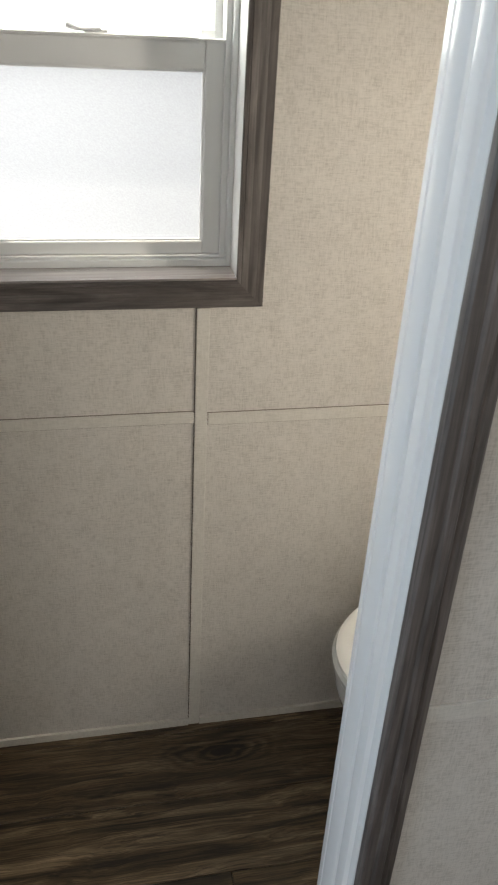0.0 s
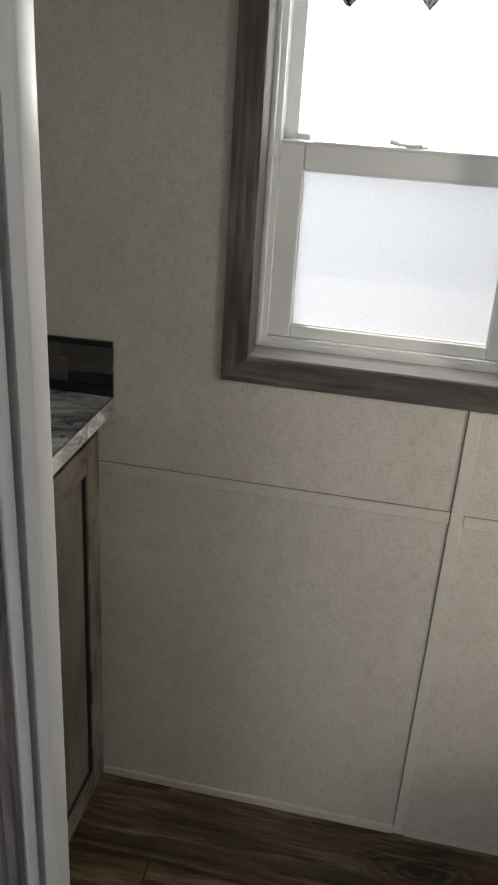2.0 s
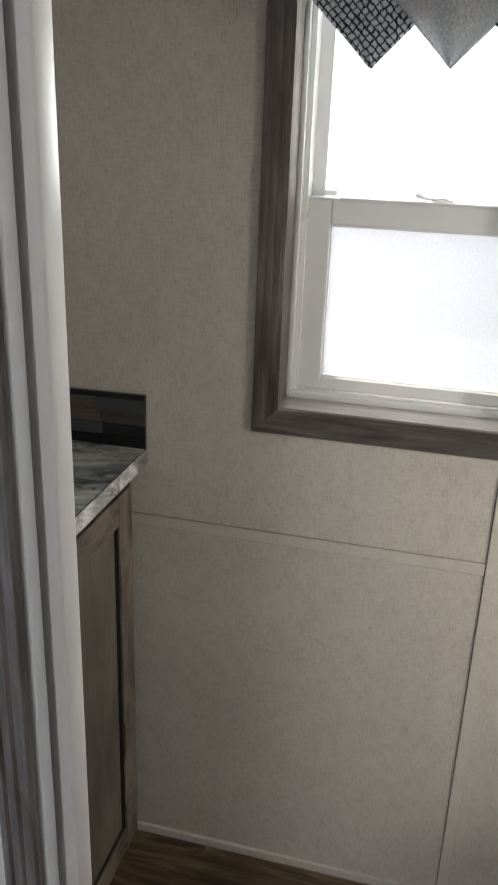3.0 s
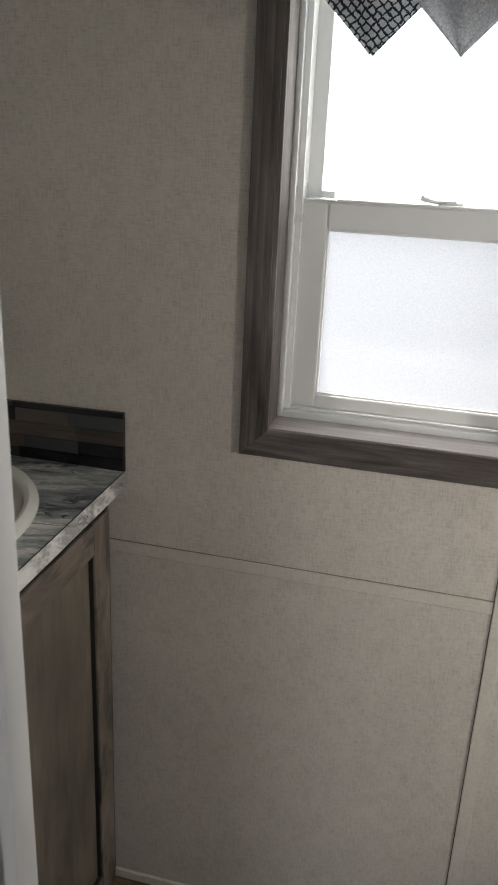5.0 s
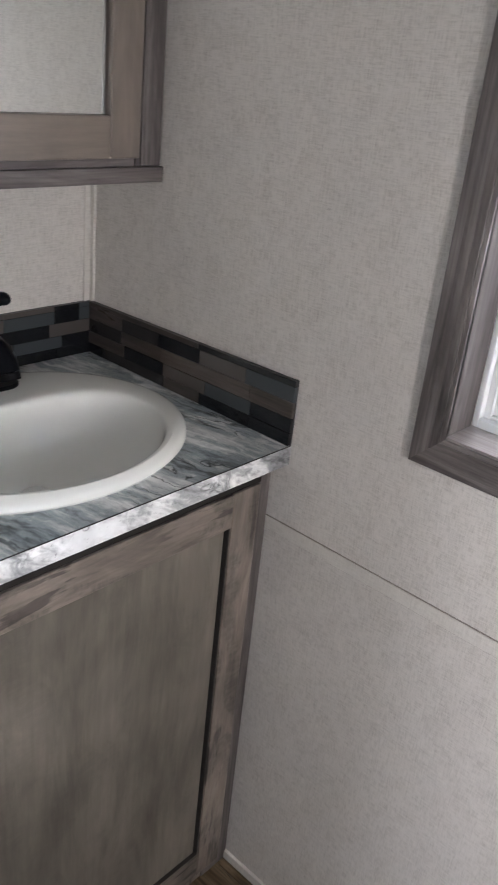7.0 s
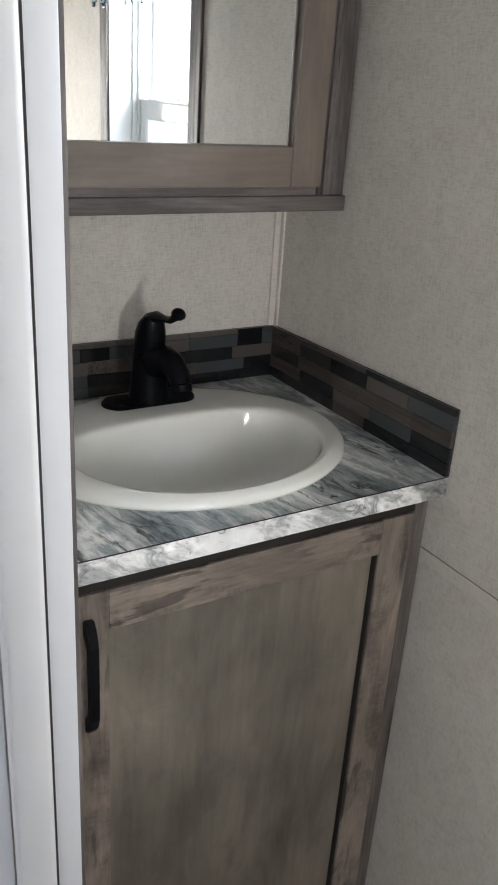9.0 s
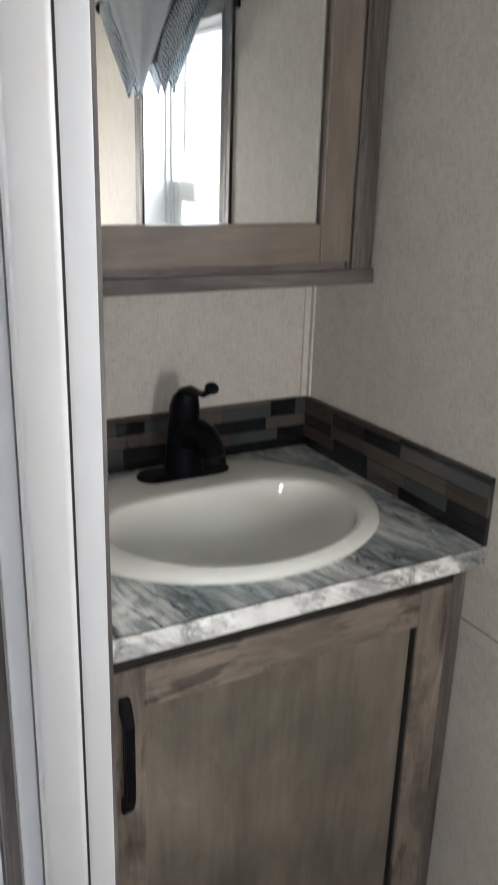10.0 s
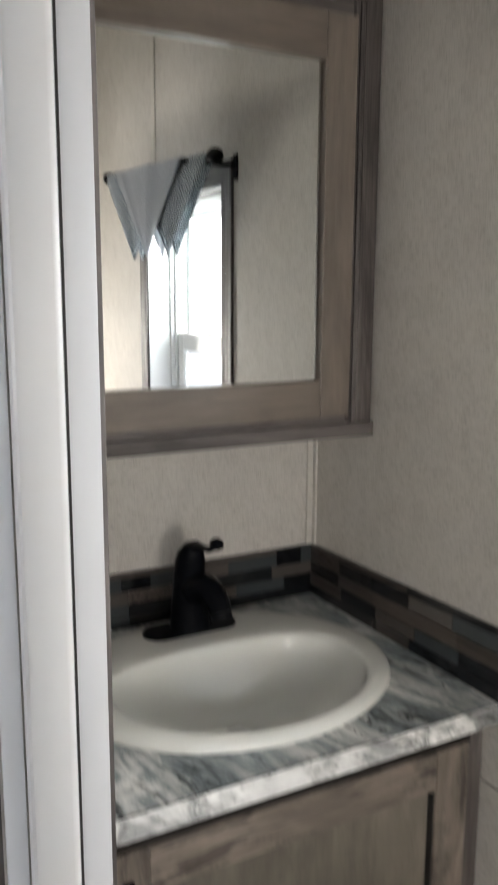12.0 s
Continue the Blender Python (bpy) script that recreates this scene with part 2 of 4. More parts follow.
GD, GM, GL = (0.050, 0.042, 0.039), (0.108, 0.092, 0.086), (0.20, 0.175, 0.165)
TRIM = {a: wood("grey_trim_" + a, GD, GM, GL, a, 0.46, 26, 2.6, 0.4, fine_amount=0.5, tight=0.03, figure=0.25) for a in "xyz"}
CD, CM, CL = (0.12, 0.098, 0.08), (0.195, 0.16, 0.132), (0.27, 0.228, 0.192)
CAB = {a: wood("stained_maple_" + a, CD, CM, CL, a, 0.40, 15, 5.0, 0.7, fine_amount=0.35, tight=-0.02, warp=0.02, figure=0.85) for a in "xyz"}
CABM = {a: wood("smooth_maple_" + a, CD, CM, CL, a, 0.36, 13, 2.6, 0.4, fine_amount=0.18, tight=-0.12, figure=0.16) for a in "xyz"}
PANEL = wood("stained_maple_panel", (0.088, 0.076, 0.060), (0.142, 0.124, 0.099), (0.185, 0.162, 0.131), "z", 0.42, 9, 2.2, 0.7, fine_amount=0.22, figure=0.30)
FD, FM, FL = (0.020, 0.0135, 0.0075), (0.090, 0.061, 0.033), (0.235, 0.172, 0.105)
PLANK = wood("dark_plank", FD, FM, FL, "x", 0.36, 34, 2.4, 0.7, tone=0.45, tight=0.055, fine_amount=1.0, warp=0.045)
PLANK_PALE = wood("pale_plank", tuple(1.6 * q for q in FD), tuple(1.5 * q for q in FM), tuple(1.25 * q for q in FL), "x", 0.36, 34, 2.4, 0.5, tight=0.03, fine_amount=1.0, warp=0.045)
PLANK_KNOT = wood("dark_plank_knot", FD, FM, tuple(0.8 * q for q in FL), "x", 0.36, 34, 2.4, 0.7, knot=(0.222, 1.267), jitter=False, tight=0.055, fine_amount=1.0, warp=0.045)
LINEN = linen("linen_wall", (0.603, 0.569, 0.524), (0.455, 0.424, 0.382))
STRIP = linen("linen_strip", (0.622, 0.592, 0.540), (0.53, 0.50, 0.452), 0.4)
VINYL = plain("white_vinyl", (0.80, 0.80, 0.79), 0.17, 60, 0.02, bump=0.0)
# Jamb copies of the white vinyl, dimmed where less light should seem to fall.
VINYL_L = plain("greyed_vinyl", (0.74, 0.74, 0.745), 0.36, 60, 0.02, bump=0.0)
VINYL_DIM = plain("dim_edge_vinyl", (0.51, 0.51, 0.518), 0.36, 60, 0.02, bump=0.0)
VINYL_B = plain("dim_cream_vinyl", (0.63, 0.618, 0.606), 0.36, 60, 0.02, bump=0.0)
VINYL_W = plain("window_vinyl", (0.74, 0.75, 0.75), 0.32, 60, 0.04)
CEIL = plain("ceiling_white", (0.78, 0.77, 0.74), 0.7, 140, 0.05, bump=0.2)
CHINA = plain("white_china", (0.775, 0.775, 0.73), 0.09, 20, 0.02, bump=0.0, spec=0.5)
PORC = plain("toilet_china", (0.84, 0.835, 0.80), 0.12, 20, 0.02, bump=0.0, coat=0.4)
BLACK = plain("black_metal", (0.005, 0.005, 0.006), 0.5, 300, 0.2, bump=0.05, spec=0.08)
BLACK_G = plain("black_satin", (0.004, 0.0045, 0.006), 0.26, 200, 0.2, bump=0.03, spec=0.07)
GAP = plain("dark_gap", (0.02, 0.017, 0.015), 0.8)
CHROME = plain("chrome", (0.75, 0.75, 0.75), 0.15, 50, 0.04, metal=1.0)
MARBLE = marble("grey_marble")
MARBLE_EDGE = marble("pale_marble_edge", True)
OPAL = plain("opal_glass", (0.76, 0.79, 0.82), 0.04, 30, 0.02, bump=0.0, coat=1.0)
PRINT = fabric("printed_cotton", True)
GREYCLOTH = fabric("grey_cotton", False)
FROST = frosted("obscure_glass")
GLASS = clear_glass("clear_glass")
GROUND = plain("pale_gravel", (0.42, 0.40, 0.36), 0.9, 40, 0.3, bump=0.5)
MIRROR = plain("mirror_silver", (0.95, 0.97, 0.955), 0.015, 5, 0.0, metal=1.0, bump=0.0)
T_BLACK = plain("tile_black", (0.010, 0.011, 0.013), 0.12, 30, 0.1, bump=0.0)
T_BLUE = plain("tile_slate_glass", (0.052, 0.060, 0.063), 0.12, 30, 0.12, bump=0.0)
T_DARK = plain("tile_dark", (0.03, 0.028, 0.028), 0.22, 30, 0.15, bump=0.0)
T_BROWN = wood("tile_brown", (0.030, 0.024, 0.021), (0.052, 0.042, 0.036), (0.085, 0.069, 0.060), "x", 0.3, 60, 6, 0.4)
T_TAUPE = plain("tile_taupe", (0.088, 0.076, 0.069), 0.22, 40, 0.15)
T_UMBER = wood("tile_umber", (0.030, 0.022, 0.018), (0.078, 0.062, 0.052), (0.125, 0.100, 0.086), "x", 0.3, 55, 5, 0.4, warp=0.02)
GROUT = plain("grout", (0.03, 0.028, 0.027), 0.7)


# ---- mesh helpers ----
def box(bm, x0, x1, y0, y1, z0, z1, bevel=0.0, seg=2):
    r = bmesh.ops.create_cube(bm, size=1.0, matrix=Matrix.Translation(((x0 + x1) / 2, (y0 + y1) / 2, (z0 + z1) / 2)) @ Matrix.Diagonal((x1 - x0, y1 - y0, z1 - z0, 1)))
    if bevel:
        edges = list({e for v in r["verts"] for e in v.link_edges})
        bmesh.ops.bevel(bm, geom=edges, offset=bevel, segments=seg, affect="EDGES", profile=0.6)
    return bm


def boxes(*specs, bevel=0.0):
    bm = bmesh.new()
    for s in specs:
        box(bm, *s, bevel=bevel)
    return bm


def mesh_of(name, bm, mat, smooth=False, angle=35):
    bmesh.ops.recalc_face_normals(bm, faces=bm.faces)
    me = bpy.data.meshes.new(name)
    bm.to_mesh(me)
    bm.free()
    me.materials.append(mat)
    if smooth:
        for p in me.polygons:
            p.use_smooth = True
        me.set_sharp_from_angle(angle=radians(angle))
    return me


def part(name, bm, material, parent, label="", smooth=False):
    ob = new(name, mesh_of(name, bm, material, smooth))
    ob.parent = parent
    if label:
        tagged(ob, label)
    return ob


def thing(name, label, category, group="", kind=""):
    """An Empty that carries the parts of one thing."""
    return tagged(new(name), label, category, group, kind)


def single(name, bm, material, label, category="", kind="structure", smooth=False):
    return tagged(new(name, mesh_of(name, bm, material, smooth)), label, category, "", kind)


def sweep(profile, path_from, path_to):
    """A closed profile of (x, y) pairs run upright from one height to another."""
    bm = bmesh.new()
    lo = [bm.verts.new((x, y, path_from)) for x, y in profile]
    hi = [bm.verts.new((x, y, path_to)) for x, y in profile]
    n = len(profile)
    for i in range(n):
        bm.faces.new((lo[i], lo[(i + 1) % n], hi[(i + 1) % n], hi[i]))
    bm.faces.new(lo)
    bm.faces.new(hi)
    return bm


def mitred(profile, x0, x1, z0, z1, side, wall, out):
    """One mitred board of a frame round an opening; x0..z1 is its outer outline.
    profile: (inwards, proud) pairs; the wall's face is the plane y = wall, out the way off it."""
    bm = bmesh.new()
    a, b = [], []
    for u, v in profile:
        y = wall + out * v
        ends = {"left": ((x0 + u, z0 + u), (x0 + u, z1 - u)), "right": ((x1 - u, z0 + u), (x1 - u, z1 - u)),
                "bottom": ((x0 + u, z0 + u), (x1 - u, z0 + u)), "top": ((x0 + u, z1 - u), (x1 - u, z1 - u))}[side]
        a.append(bm.verts.new((ends[0][0], y, ends[0][1])))
        b.append(bm.verts.new((ends[1][0], y, ends[1][1])))
    n = len(profile)
    for i in range(n):
        bm.faces.new((a[i], a[(i + 1) % n], b[(i + 1) % n], b[i]))
    bm.faces.new(a)
    bm.faces.new(b)
    return bm


def rings(levels, n=48, close_top=False, close_bottom=False):
    """A skin over ellipses: each level is (cx, cy, z, ax, ay)."""
    bm = bmesh.new()
    rows = [[bm.verts.new((cx + ax * math.cos(2 * math.pi * i / n), cy + ay * math.sin(2 * math.pi * i / n), z)) for i in range(n)] for cx, cy, z, ax, ay in levels]
    for r, s in zip(rows, rows[1:]):
        for i in range(n):
            bm.faces.new((r[i], r[(i + 1) % n], s[(i + 1) % n], s[i]))
    if close_bottom:
        bm.faces.new(rows[0])
    if close_top:
        bm.faces.new(rows[-1])
    return bm


def tube(points, radii, n=16, flat=1.0):
    """A round bar through points with a radius at each; flat squeezes it upright."""
    bm = bmesh.new()
    pts = [Vector(p) for p in points]
    rows = []
    for i, p in enumerate(pts):
        d = (pts[min(i + 1, len(pts) - 1)] - pts[max(i - 1, 0)]).normalized()
        side = d.cross(Vector((0, 1, 0)))
        side = Vector((1, 0, 0)) if side.length < 1e-4 else side.normalized()
        up = Vector((0, 1, 0)) if abs(d.y) < 0.9 else side.cross(d).normalized()
        rows.append([bm.verts.new(p + radii[i] * (math.cos(2 * math.pi * k / n) * side * flat + math.sin(2 * math.pi * k / n) * up)) for k in range(n)])
    for r, s in zip(rows, rows[1:]):
        for k in range(n):
            bm.faces.new((r[k], r[(k + 1) % n], s[(k + 1) % n], s[k]))
    bm.faces.new(rows[0])
    bm.faces.new(rows[-1])
    return bm


def ball(c, r, sx=1, sy=1, sz=1, u=40, v=24):
    bm = bmesh.new()
    bmesh.ops.create_uvsphere(bm, u_segments=u, v_segments=v, radius=r, matrix=Matrix.Translation(c) @ Matrix.Diagonal((sx, sy, sz, 1)))
    return bm


# ---- large structure ----
WY = 1.352          # face of the window wall
LX = -0.928         # face of the wall behind the vanity
RX = 1.09           # wall beside the toilet
PO, PI = 0.660, 0.7495   # partition with the doorway: hall face, bath face
CZ = 2.36
DL, DR, DZ = -0.305, 0.278, 1.93   # rough doorway
HX0, HX1, HY = -1.7, 1.6, -2.3     # hall
OX0, OX1, OZ0, OZ1 = -0.205, 0.232, 1.012, 1.675   # window opening

single("wall_north", boxes((HX0, OX0 - 0.005, WY, WY + 0.11, 0, CZ), (OX1 + 0.005, HX1, WY, WY + 0.11, 0, CZ), (OX0 - 0.005, OX1 + 0.005, WY, WY + 0.11, 0, OZ0 - 0.013), (OX0 - 0.005, OX1 + 0.005, WY, WY + 0.11, OZ1 + 0.005, CZ)),
       LINEN, "beige linen-look wall panel with a window")
single("wall_west", boxes((LX - 0.06, LX, PI, WY, 0, CZ)), LINEN, "beige linen-look wall behind the vanity")
# The narrow slot is added only to let the east lamp shine in.
single("wall_east", boxes((RX, RX + 0.06, PI, 0.757, 0, CZ), (RX, RX + 0.06, 0.848, WY, 0, CZ), (RX, RX + 0.06, 0.757, 0.848, 0, 0.78), (RX, RX + 0.06, 0.757, 0.848, 1.46, CZ)), LINEN, "beige linen-look wall beside the toilet with an added slot for a lamp")
single("wall_partition", boxes((HX0, DL, PO, PI, 0, CZ), (DR, HX1, PO, PI, 0, CZ), (DL, DR, PO, PI, DZ, CZ)), LINEN, "beige linen-look partition with a narrow doorway")
single("wall_hall_west", boxes((HX0 - 0.06, HX0, HY, -0.5, 0, CZ), (HX0 - 0.06, HX0, 0.5, WY, 0, CZ), (HX0 - 0.06, HX0, -0.5, 0.5, 0, 0.85), (HX0 - 0.06, HX0, -0.5, 0.5, 1.95, CZ)), LINEN, "plain beige hall wall with a window opening")
ey0, ey1, ez0, ez1 = -0.47, 0.17, 0.85, 1.59
single("wall_hall_east", boxes((HX1, HX1 + 0.06, HY, ey0, 0, CZ), (HX1, HX1 + 0.06, ey1, WY, 0, CZ), (HX1, HX1 + 0.06, ey0, ey1, 0, ez0), (HX1, HX1 + 0.06, ey0, ey1, ez1, CZ)), LINEN, "plain beige hall wall with a window opening")
single("window_2", boxes((HX1 + 0.01, HX1 + 0.05, ey0, ey0 + 0.03, ez0, ez1), (HX1 + 0.01, HX1 + 0.05, ey1 - 0.03, ey1, ez0, ez1), (HX1 + 0.01, HX1 + 0.05, ey0 + 0.03, ey1 - 0.03, ez0, ez0 + 0.03), (HX1 + 0.01, HX1 + 0.05, ey0 + 0.03, ey1 - 0.03, ez1 - 0.03, ez1), (HX1 + 0.012, HX1 + 0.048, -0.19, -0.11, ez0 + 0.03, ez1 - 0.03), bevel=0.002), VINYL_W, "white vinyl window frame with a centre mullion in the hall")
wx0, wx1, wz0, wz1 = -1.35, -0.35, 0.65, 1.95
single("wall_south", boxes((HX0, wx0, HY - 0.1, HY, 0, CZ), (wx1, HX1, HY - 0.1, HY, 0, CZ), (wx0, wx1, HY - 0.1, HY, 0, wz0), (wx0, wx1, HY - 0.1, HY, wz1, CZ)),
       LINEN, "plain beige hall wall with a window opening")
single("ceiling", boxes((HX0, HX1, HY, WY, CZ, CZ + 0.06)), CEIL, "plain white ceiling")
g = bmesh.new()
bmesh.ops.create_grid(g, x_segments=1, y_segments=1, size=400, matrix=Matrix.Translation((0, 0, -0.9)))
single("ground", g, GROUND, "pale gravel ground outside")
# Glowing plane added outside so that the panes read as white daylight.
glow = Mat("daylight_glow")
em = glow.node("ShaderNodeEmission", Color=(0.97, 0.99, 1.0, 1), Strength=2.6)
glow.link(em.outputs[0], glow.nt.nodes["Material Output"].inputs["Surface"])
g = bmesh.new()
bmesh.ops.create_grid(g, x_segments=1, y_segments=1, size=4, matrix=pose(1.5, 3.2, 1.5, 90))
single("backdrop", g, glow.m, "glowing white backdrop standing in for daylight outside the window")

# wall strips over the panel joints
def strip(name, spec, label, bevel=0.0012):
    return single(name, boxes(spec, bevel=bevel), STRIP, label)


strip("trim", (0.169, 0.191, WY - 0.0035, WY + 0.001, 0.0, 0.962), "beige upright batten over a panel joint")
strip("trim", (0.169, 0.191, WY - 0.0035, WY + 0.001, 1.728, CZ), "beige upright batten above the window")
strip("trim", (-0.475, 0.1675, WY - 0.0030, WY + 0.001, 0.751, 0.7725), "beige level batten below the window")
strip("trim", (0.1925, RX, WY - 0.0030, WY + 0.001, 0.746, 0.7685), "beige level batten below the window")
strip("baseboard", (-0.475, 0.168, WY - 0.006, WY + 0.001, 0.0, 0.019), "thin beige strip along the floor")
strip("baseboard", (0.192, RX, WY - 0.006, WY + 0.001, 0.0, 0.019), "thin beige strip along the floor")
strip("trim", (DR + 0.043, HX1, PO - 0.0035, PO + 0.001, 0.748, 0.772), "level batten on the hall wall")
strip("trim", (HX0, DL - 0.043, PO - 0.0035, PO + 0.001, 0.748, 0.772), "level batten on the hall wall")
single("trim", boxes((LX, LX + 0.012, WY - 0.004, WY + 0.001, 0.998, 1.228), (LX - 0.001, LX + 0.004, WY - 0.016, WY - 0.004, 0.998, 1.228), bevel=0.0015), STRIP, "pale corner bead beside the cabinet")

# dark slits where the panels meet the strips
def slit(spec):
    return single("trim", boxes(spec), SLIT, "dark joint line beside a batten")


SLIT = plain("joint_brown", (0.13, 0.108, 0.085), 0.8)
slit((0.1675, 0.169, WY - 0.0012, WY + 0.001, 0.019, 0.962))
SLIT = plain("joint_soft", (0.24, 0.21, 0.18), 0.8)
slit((-0.475, 0.1675, WY - 0.0012, WY + 0.001, 0.7725, 0.774))
slit((0.191, RX, WY - 0.0012, WY + 0.001, 0.7685, 0.770))
SLIT = plain("joint_faint", (0.40, 0.36, 0.315), 0.8)
slit((-0.475, 0.1675, WY - 0.0012, WY + 0.001, 0.7497, 0.751))
slit((0.1925, RX, WY - 0.0012, WY + 0.001, 0.7447, 0.746))
SLIT = plain("joint_mid", (0.24, 0.21, 0.18), 0.8)
slit((0.191, 0.1925, WY - 0.0012, WY + 0.001, 0.746, 0.7685))

# ---- doorway ----
door = tagged(new("door_1"), "narrow doorway with white vinyl jambs and grey wood casing", "doorway", "", "structure")


def jamb(edge, s, k, name):
    """A moulded vinyl jamb; s is 1 where the opening lies towards +x, k its depth into the opening."""
    def q(*pts):
        return [(edge + s * u * k, y) for u, y in pts]
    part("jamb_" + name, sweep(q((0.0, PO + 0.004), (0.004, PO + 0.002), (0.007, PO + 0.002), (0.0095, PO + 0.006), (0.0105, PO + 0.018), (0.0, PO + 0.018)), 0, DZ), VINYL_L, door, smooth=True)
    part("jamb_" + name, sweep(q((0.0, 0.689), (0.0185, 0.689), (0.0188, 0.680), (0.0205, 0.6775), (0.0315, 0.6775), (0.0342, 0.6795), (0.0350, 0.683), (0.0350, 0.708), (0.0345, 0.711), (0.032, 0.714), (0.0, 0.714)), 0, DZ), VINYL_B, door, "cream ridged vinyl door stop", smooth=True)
    # The edge takes the dimmest copy, with shade put into its colour.
    part("jamb_" + name, sweep(q((0.0, 0.7150), (0.004, 0.7150), (0.005, 0.7200), (0.005, 0.7480), (0.004, 0.7495), (0.0, 0.7495)), 0, DZ), VINYL_DIM, door, "white vinyl jamb edge, dimmed as if shaded", smooth=True)
    part("gap_line", sweep(q((0.004, 0.7222), (0.0058, 0.7222), (0.0058, 0.7242), (0.004, 0.7242)), 0, DZ), GAP, door, "dark gap beside the stop")


jamb(DL, 1, 1.0, "side")
part("jamb_side", sweep([(DR - u, y) for u, y in ((0.0, 0.662), (0.0015, 0.662), (0.0025, 0.664), (0.0035, 0.676), (0.0085, 0.679), (0.0095, 0.682), (0.0095, 0.698), (0.0070, 0.6995), (0.0070, 0.7020), (0.0110, 0.7035), (0.0125, 0.706), (0.0125, 0.7330), (0.0098, 0.7342), (0.0098, 0.7368), (0.0125, 0.7380), (0.0125, 0.7475), (0.0112, 0.7490), (0.0, 0.7490))], 0, DZ), VINYL, door, "smooth white vinyl strike jamb", smooth=True)
part("jamb_head", boxes((DL, DR, PO + 0.002, PI, DZ - 0.03, DZ), bevel=0.003), VINYL, door)
CAS = [(0.0, 0.0), (0.0, 0.006), (0.004, 0.0095), (0.010, 0.0105), (0.014, 0.008), (0.017, 0.0125), (0.026, 0.0135), (0.030, 0.011), (0.034, 0.0125), (0.042, 0.012), (0.045, 0.009), (0.045, 0.0)]
for side, ax in (("left", "z"), ("right", "z"), ("top", "x")):
    part("casing", mitred(CAS, DL - 0.043, DR + 0.043, -0.1, DZ + 0.04, side, PO, -1) if side == "top" else
         sweep([((DL - 0.043 + u) if side == "left" else (DR + 0.043 - u), PO - v) for u, v in CAS], 0, DZ + 0.001), TRIM[ax], door, "grey wood-look moulded casing", smooth=True)
part("casing", boxes((DL - 0.043, DL + 0.0015, PI, PI + 0.005, 0, DZ), bevel=0.001), TRIM["z"], door)
part("casing", boxes((DR - 0.004, DR + 0.043, PI, PI + 0.009, 0, DZ), bevel=0.002), TRIM["z"], door)

# ---- window ----
FLAT = [(0.0, 0.0), (0.0, 0.0055), (0.001, 0.0066), (0.0115, 0.0068), (0.0125, 0.0065), (0.0135, 0.0068), (0.025, 0.0070), (0.026, 0.0067), (0.027, 0.0070), (0.0375, 0.0071), (0.0385, 0.0061), (0.0395, 0.0070), (0.0443, 0.0068), (0.045, 0.0060), (0.045, 0.0)]
win = tagged(new("window_1"), "white vinyl single-hung window with grey wood casing, closed", "window", "", "structure")
for side in ("left", "right", "bottom", "top"):
    part("casing", mitred(FLAT, -0.250, 0.277, 0.964, 1.722, side, WY, -1), TRIM["z" if side in ("left", "right") else "x"], win, "grey wood-look moulded casing", smooth=True)
RY = 1.410
# Trim copy with its light grain dimmed, painting the shade on this reveal.
part("reveal", boxes((OX0 - 0.004, OX0, WY - 0.004, RY, OZ0, OZ1)), wood("shaded_reveal_wood", GD, GM, tuple(0.8 * q for q in GL), "z", 0.8, 26, 2.6, 0.3), win)
part("reveal", boxes((OX1, OX1 + 0.004, WY - 0.004, RY, OZ0, OZ1)), VINYL_W, win)
part("reveal", boxes((OX0, OX1, WY - 0.004, RY, OZ1, OZ1 + 0.004)), TRIM["x"], win)
# Trim colours lifted over twofold, so daylight glare is painted into the sill.
sill_glare_wood = wood("sill_glare", tuple(2.4 * q for q in GD), tuple(2.4 * q for q in GM), tuple(2.2 * q for q in GL), "x", 0.2, 30, 1.4, 0.3)
coat = sill_glare_wood.node_tree.nodes["Principled BSDF"].inputs
coat["Coat Weight"].default_value, coat["Coat Roughness"].default_value, coat["Coat IOR"].default_value = 1.0, 0.38, 2.2
part("window_sill", boxes((OX0, OX1, WY - 0.004, RY + 0.03, OZ0 - 0.012, OZ0 + 0.0005), bevel=0.0005), sill_glare_wood, win, "grey glossy wood-look sill, lightened for glare")


def frame_bars(x0, x1, z0, z1, w, wb, wt, y0, y1, bevel=0.002):
    return boxes((x0, x0 + w, y0, y1, z0, z1), (x1 - w, x1, y0, y1, z0, z1), (x0 + w, x1 - w, y0, y1, z0, z0 + wb), (x0 + w, x1 - w, y0, y1, z1 - wt, z1), bevel=bevel)


part("window_frame", frame_bars(OX0, OX1, OZ0, OZ1, 0.008, 0.012, 0.012, RY, 1.462), VINYL_W, win)
part("window_frame", frame_bars(OX0 + 0.008, OX1 - 0.008, OZ0 + 0.012, OZ1 - 0.012, 0.0095, 0.004, 0.006, 1.421, 1.462, 0.0012), VINYL_W, win, "thin stepped inner lip of the frame")
SX0, SX1 = -0.189, 0.226
low = part("lower_sash", frame_bars(SX0, SX1, 1.028, 1.348, 0.040, 0.022, 0.040, 1.428, 1.452, 0.003), VINYL_W, win, "white lower sash with obscure glass")
part("glazing_bead", frame_bars(SX0 + 0.038, SX1 - 0.038, 1.048, 1.310, 0.005, 0.005, 0.005, 1.432, 1.44, 0.0015), VINYL_W, low)
p = part("pane", boxes((SX0 + 0.036, SX1 - 0.036, 1.441, 1.445, 1.046, 1.312)), FROST, low, "bright rain-patterned obscure glass")
p.visible_shadow = False
part("rail_lip", boxes((SX0 + 0.052, SX1 - 0.05, 1.424, 1.436, 1.348, 1.353), bevel=0.0015), VINYL_W, low)
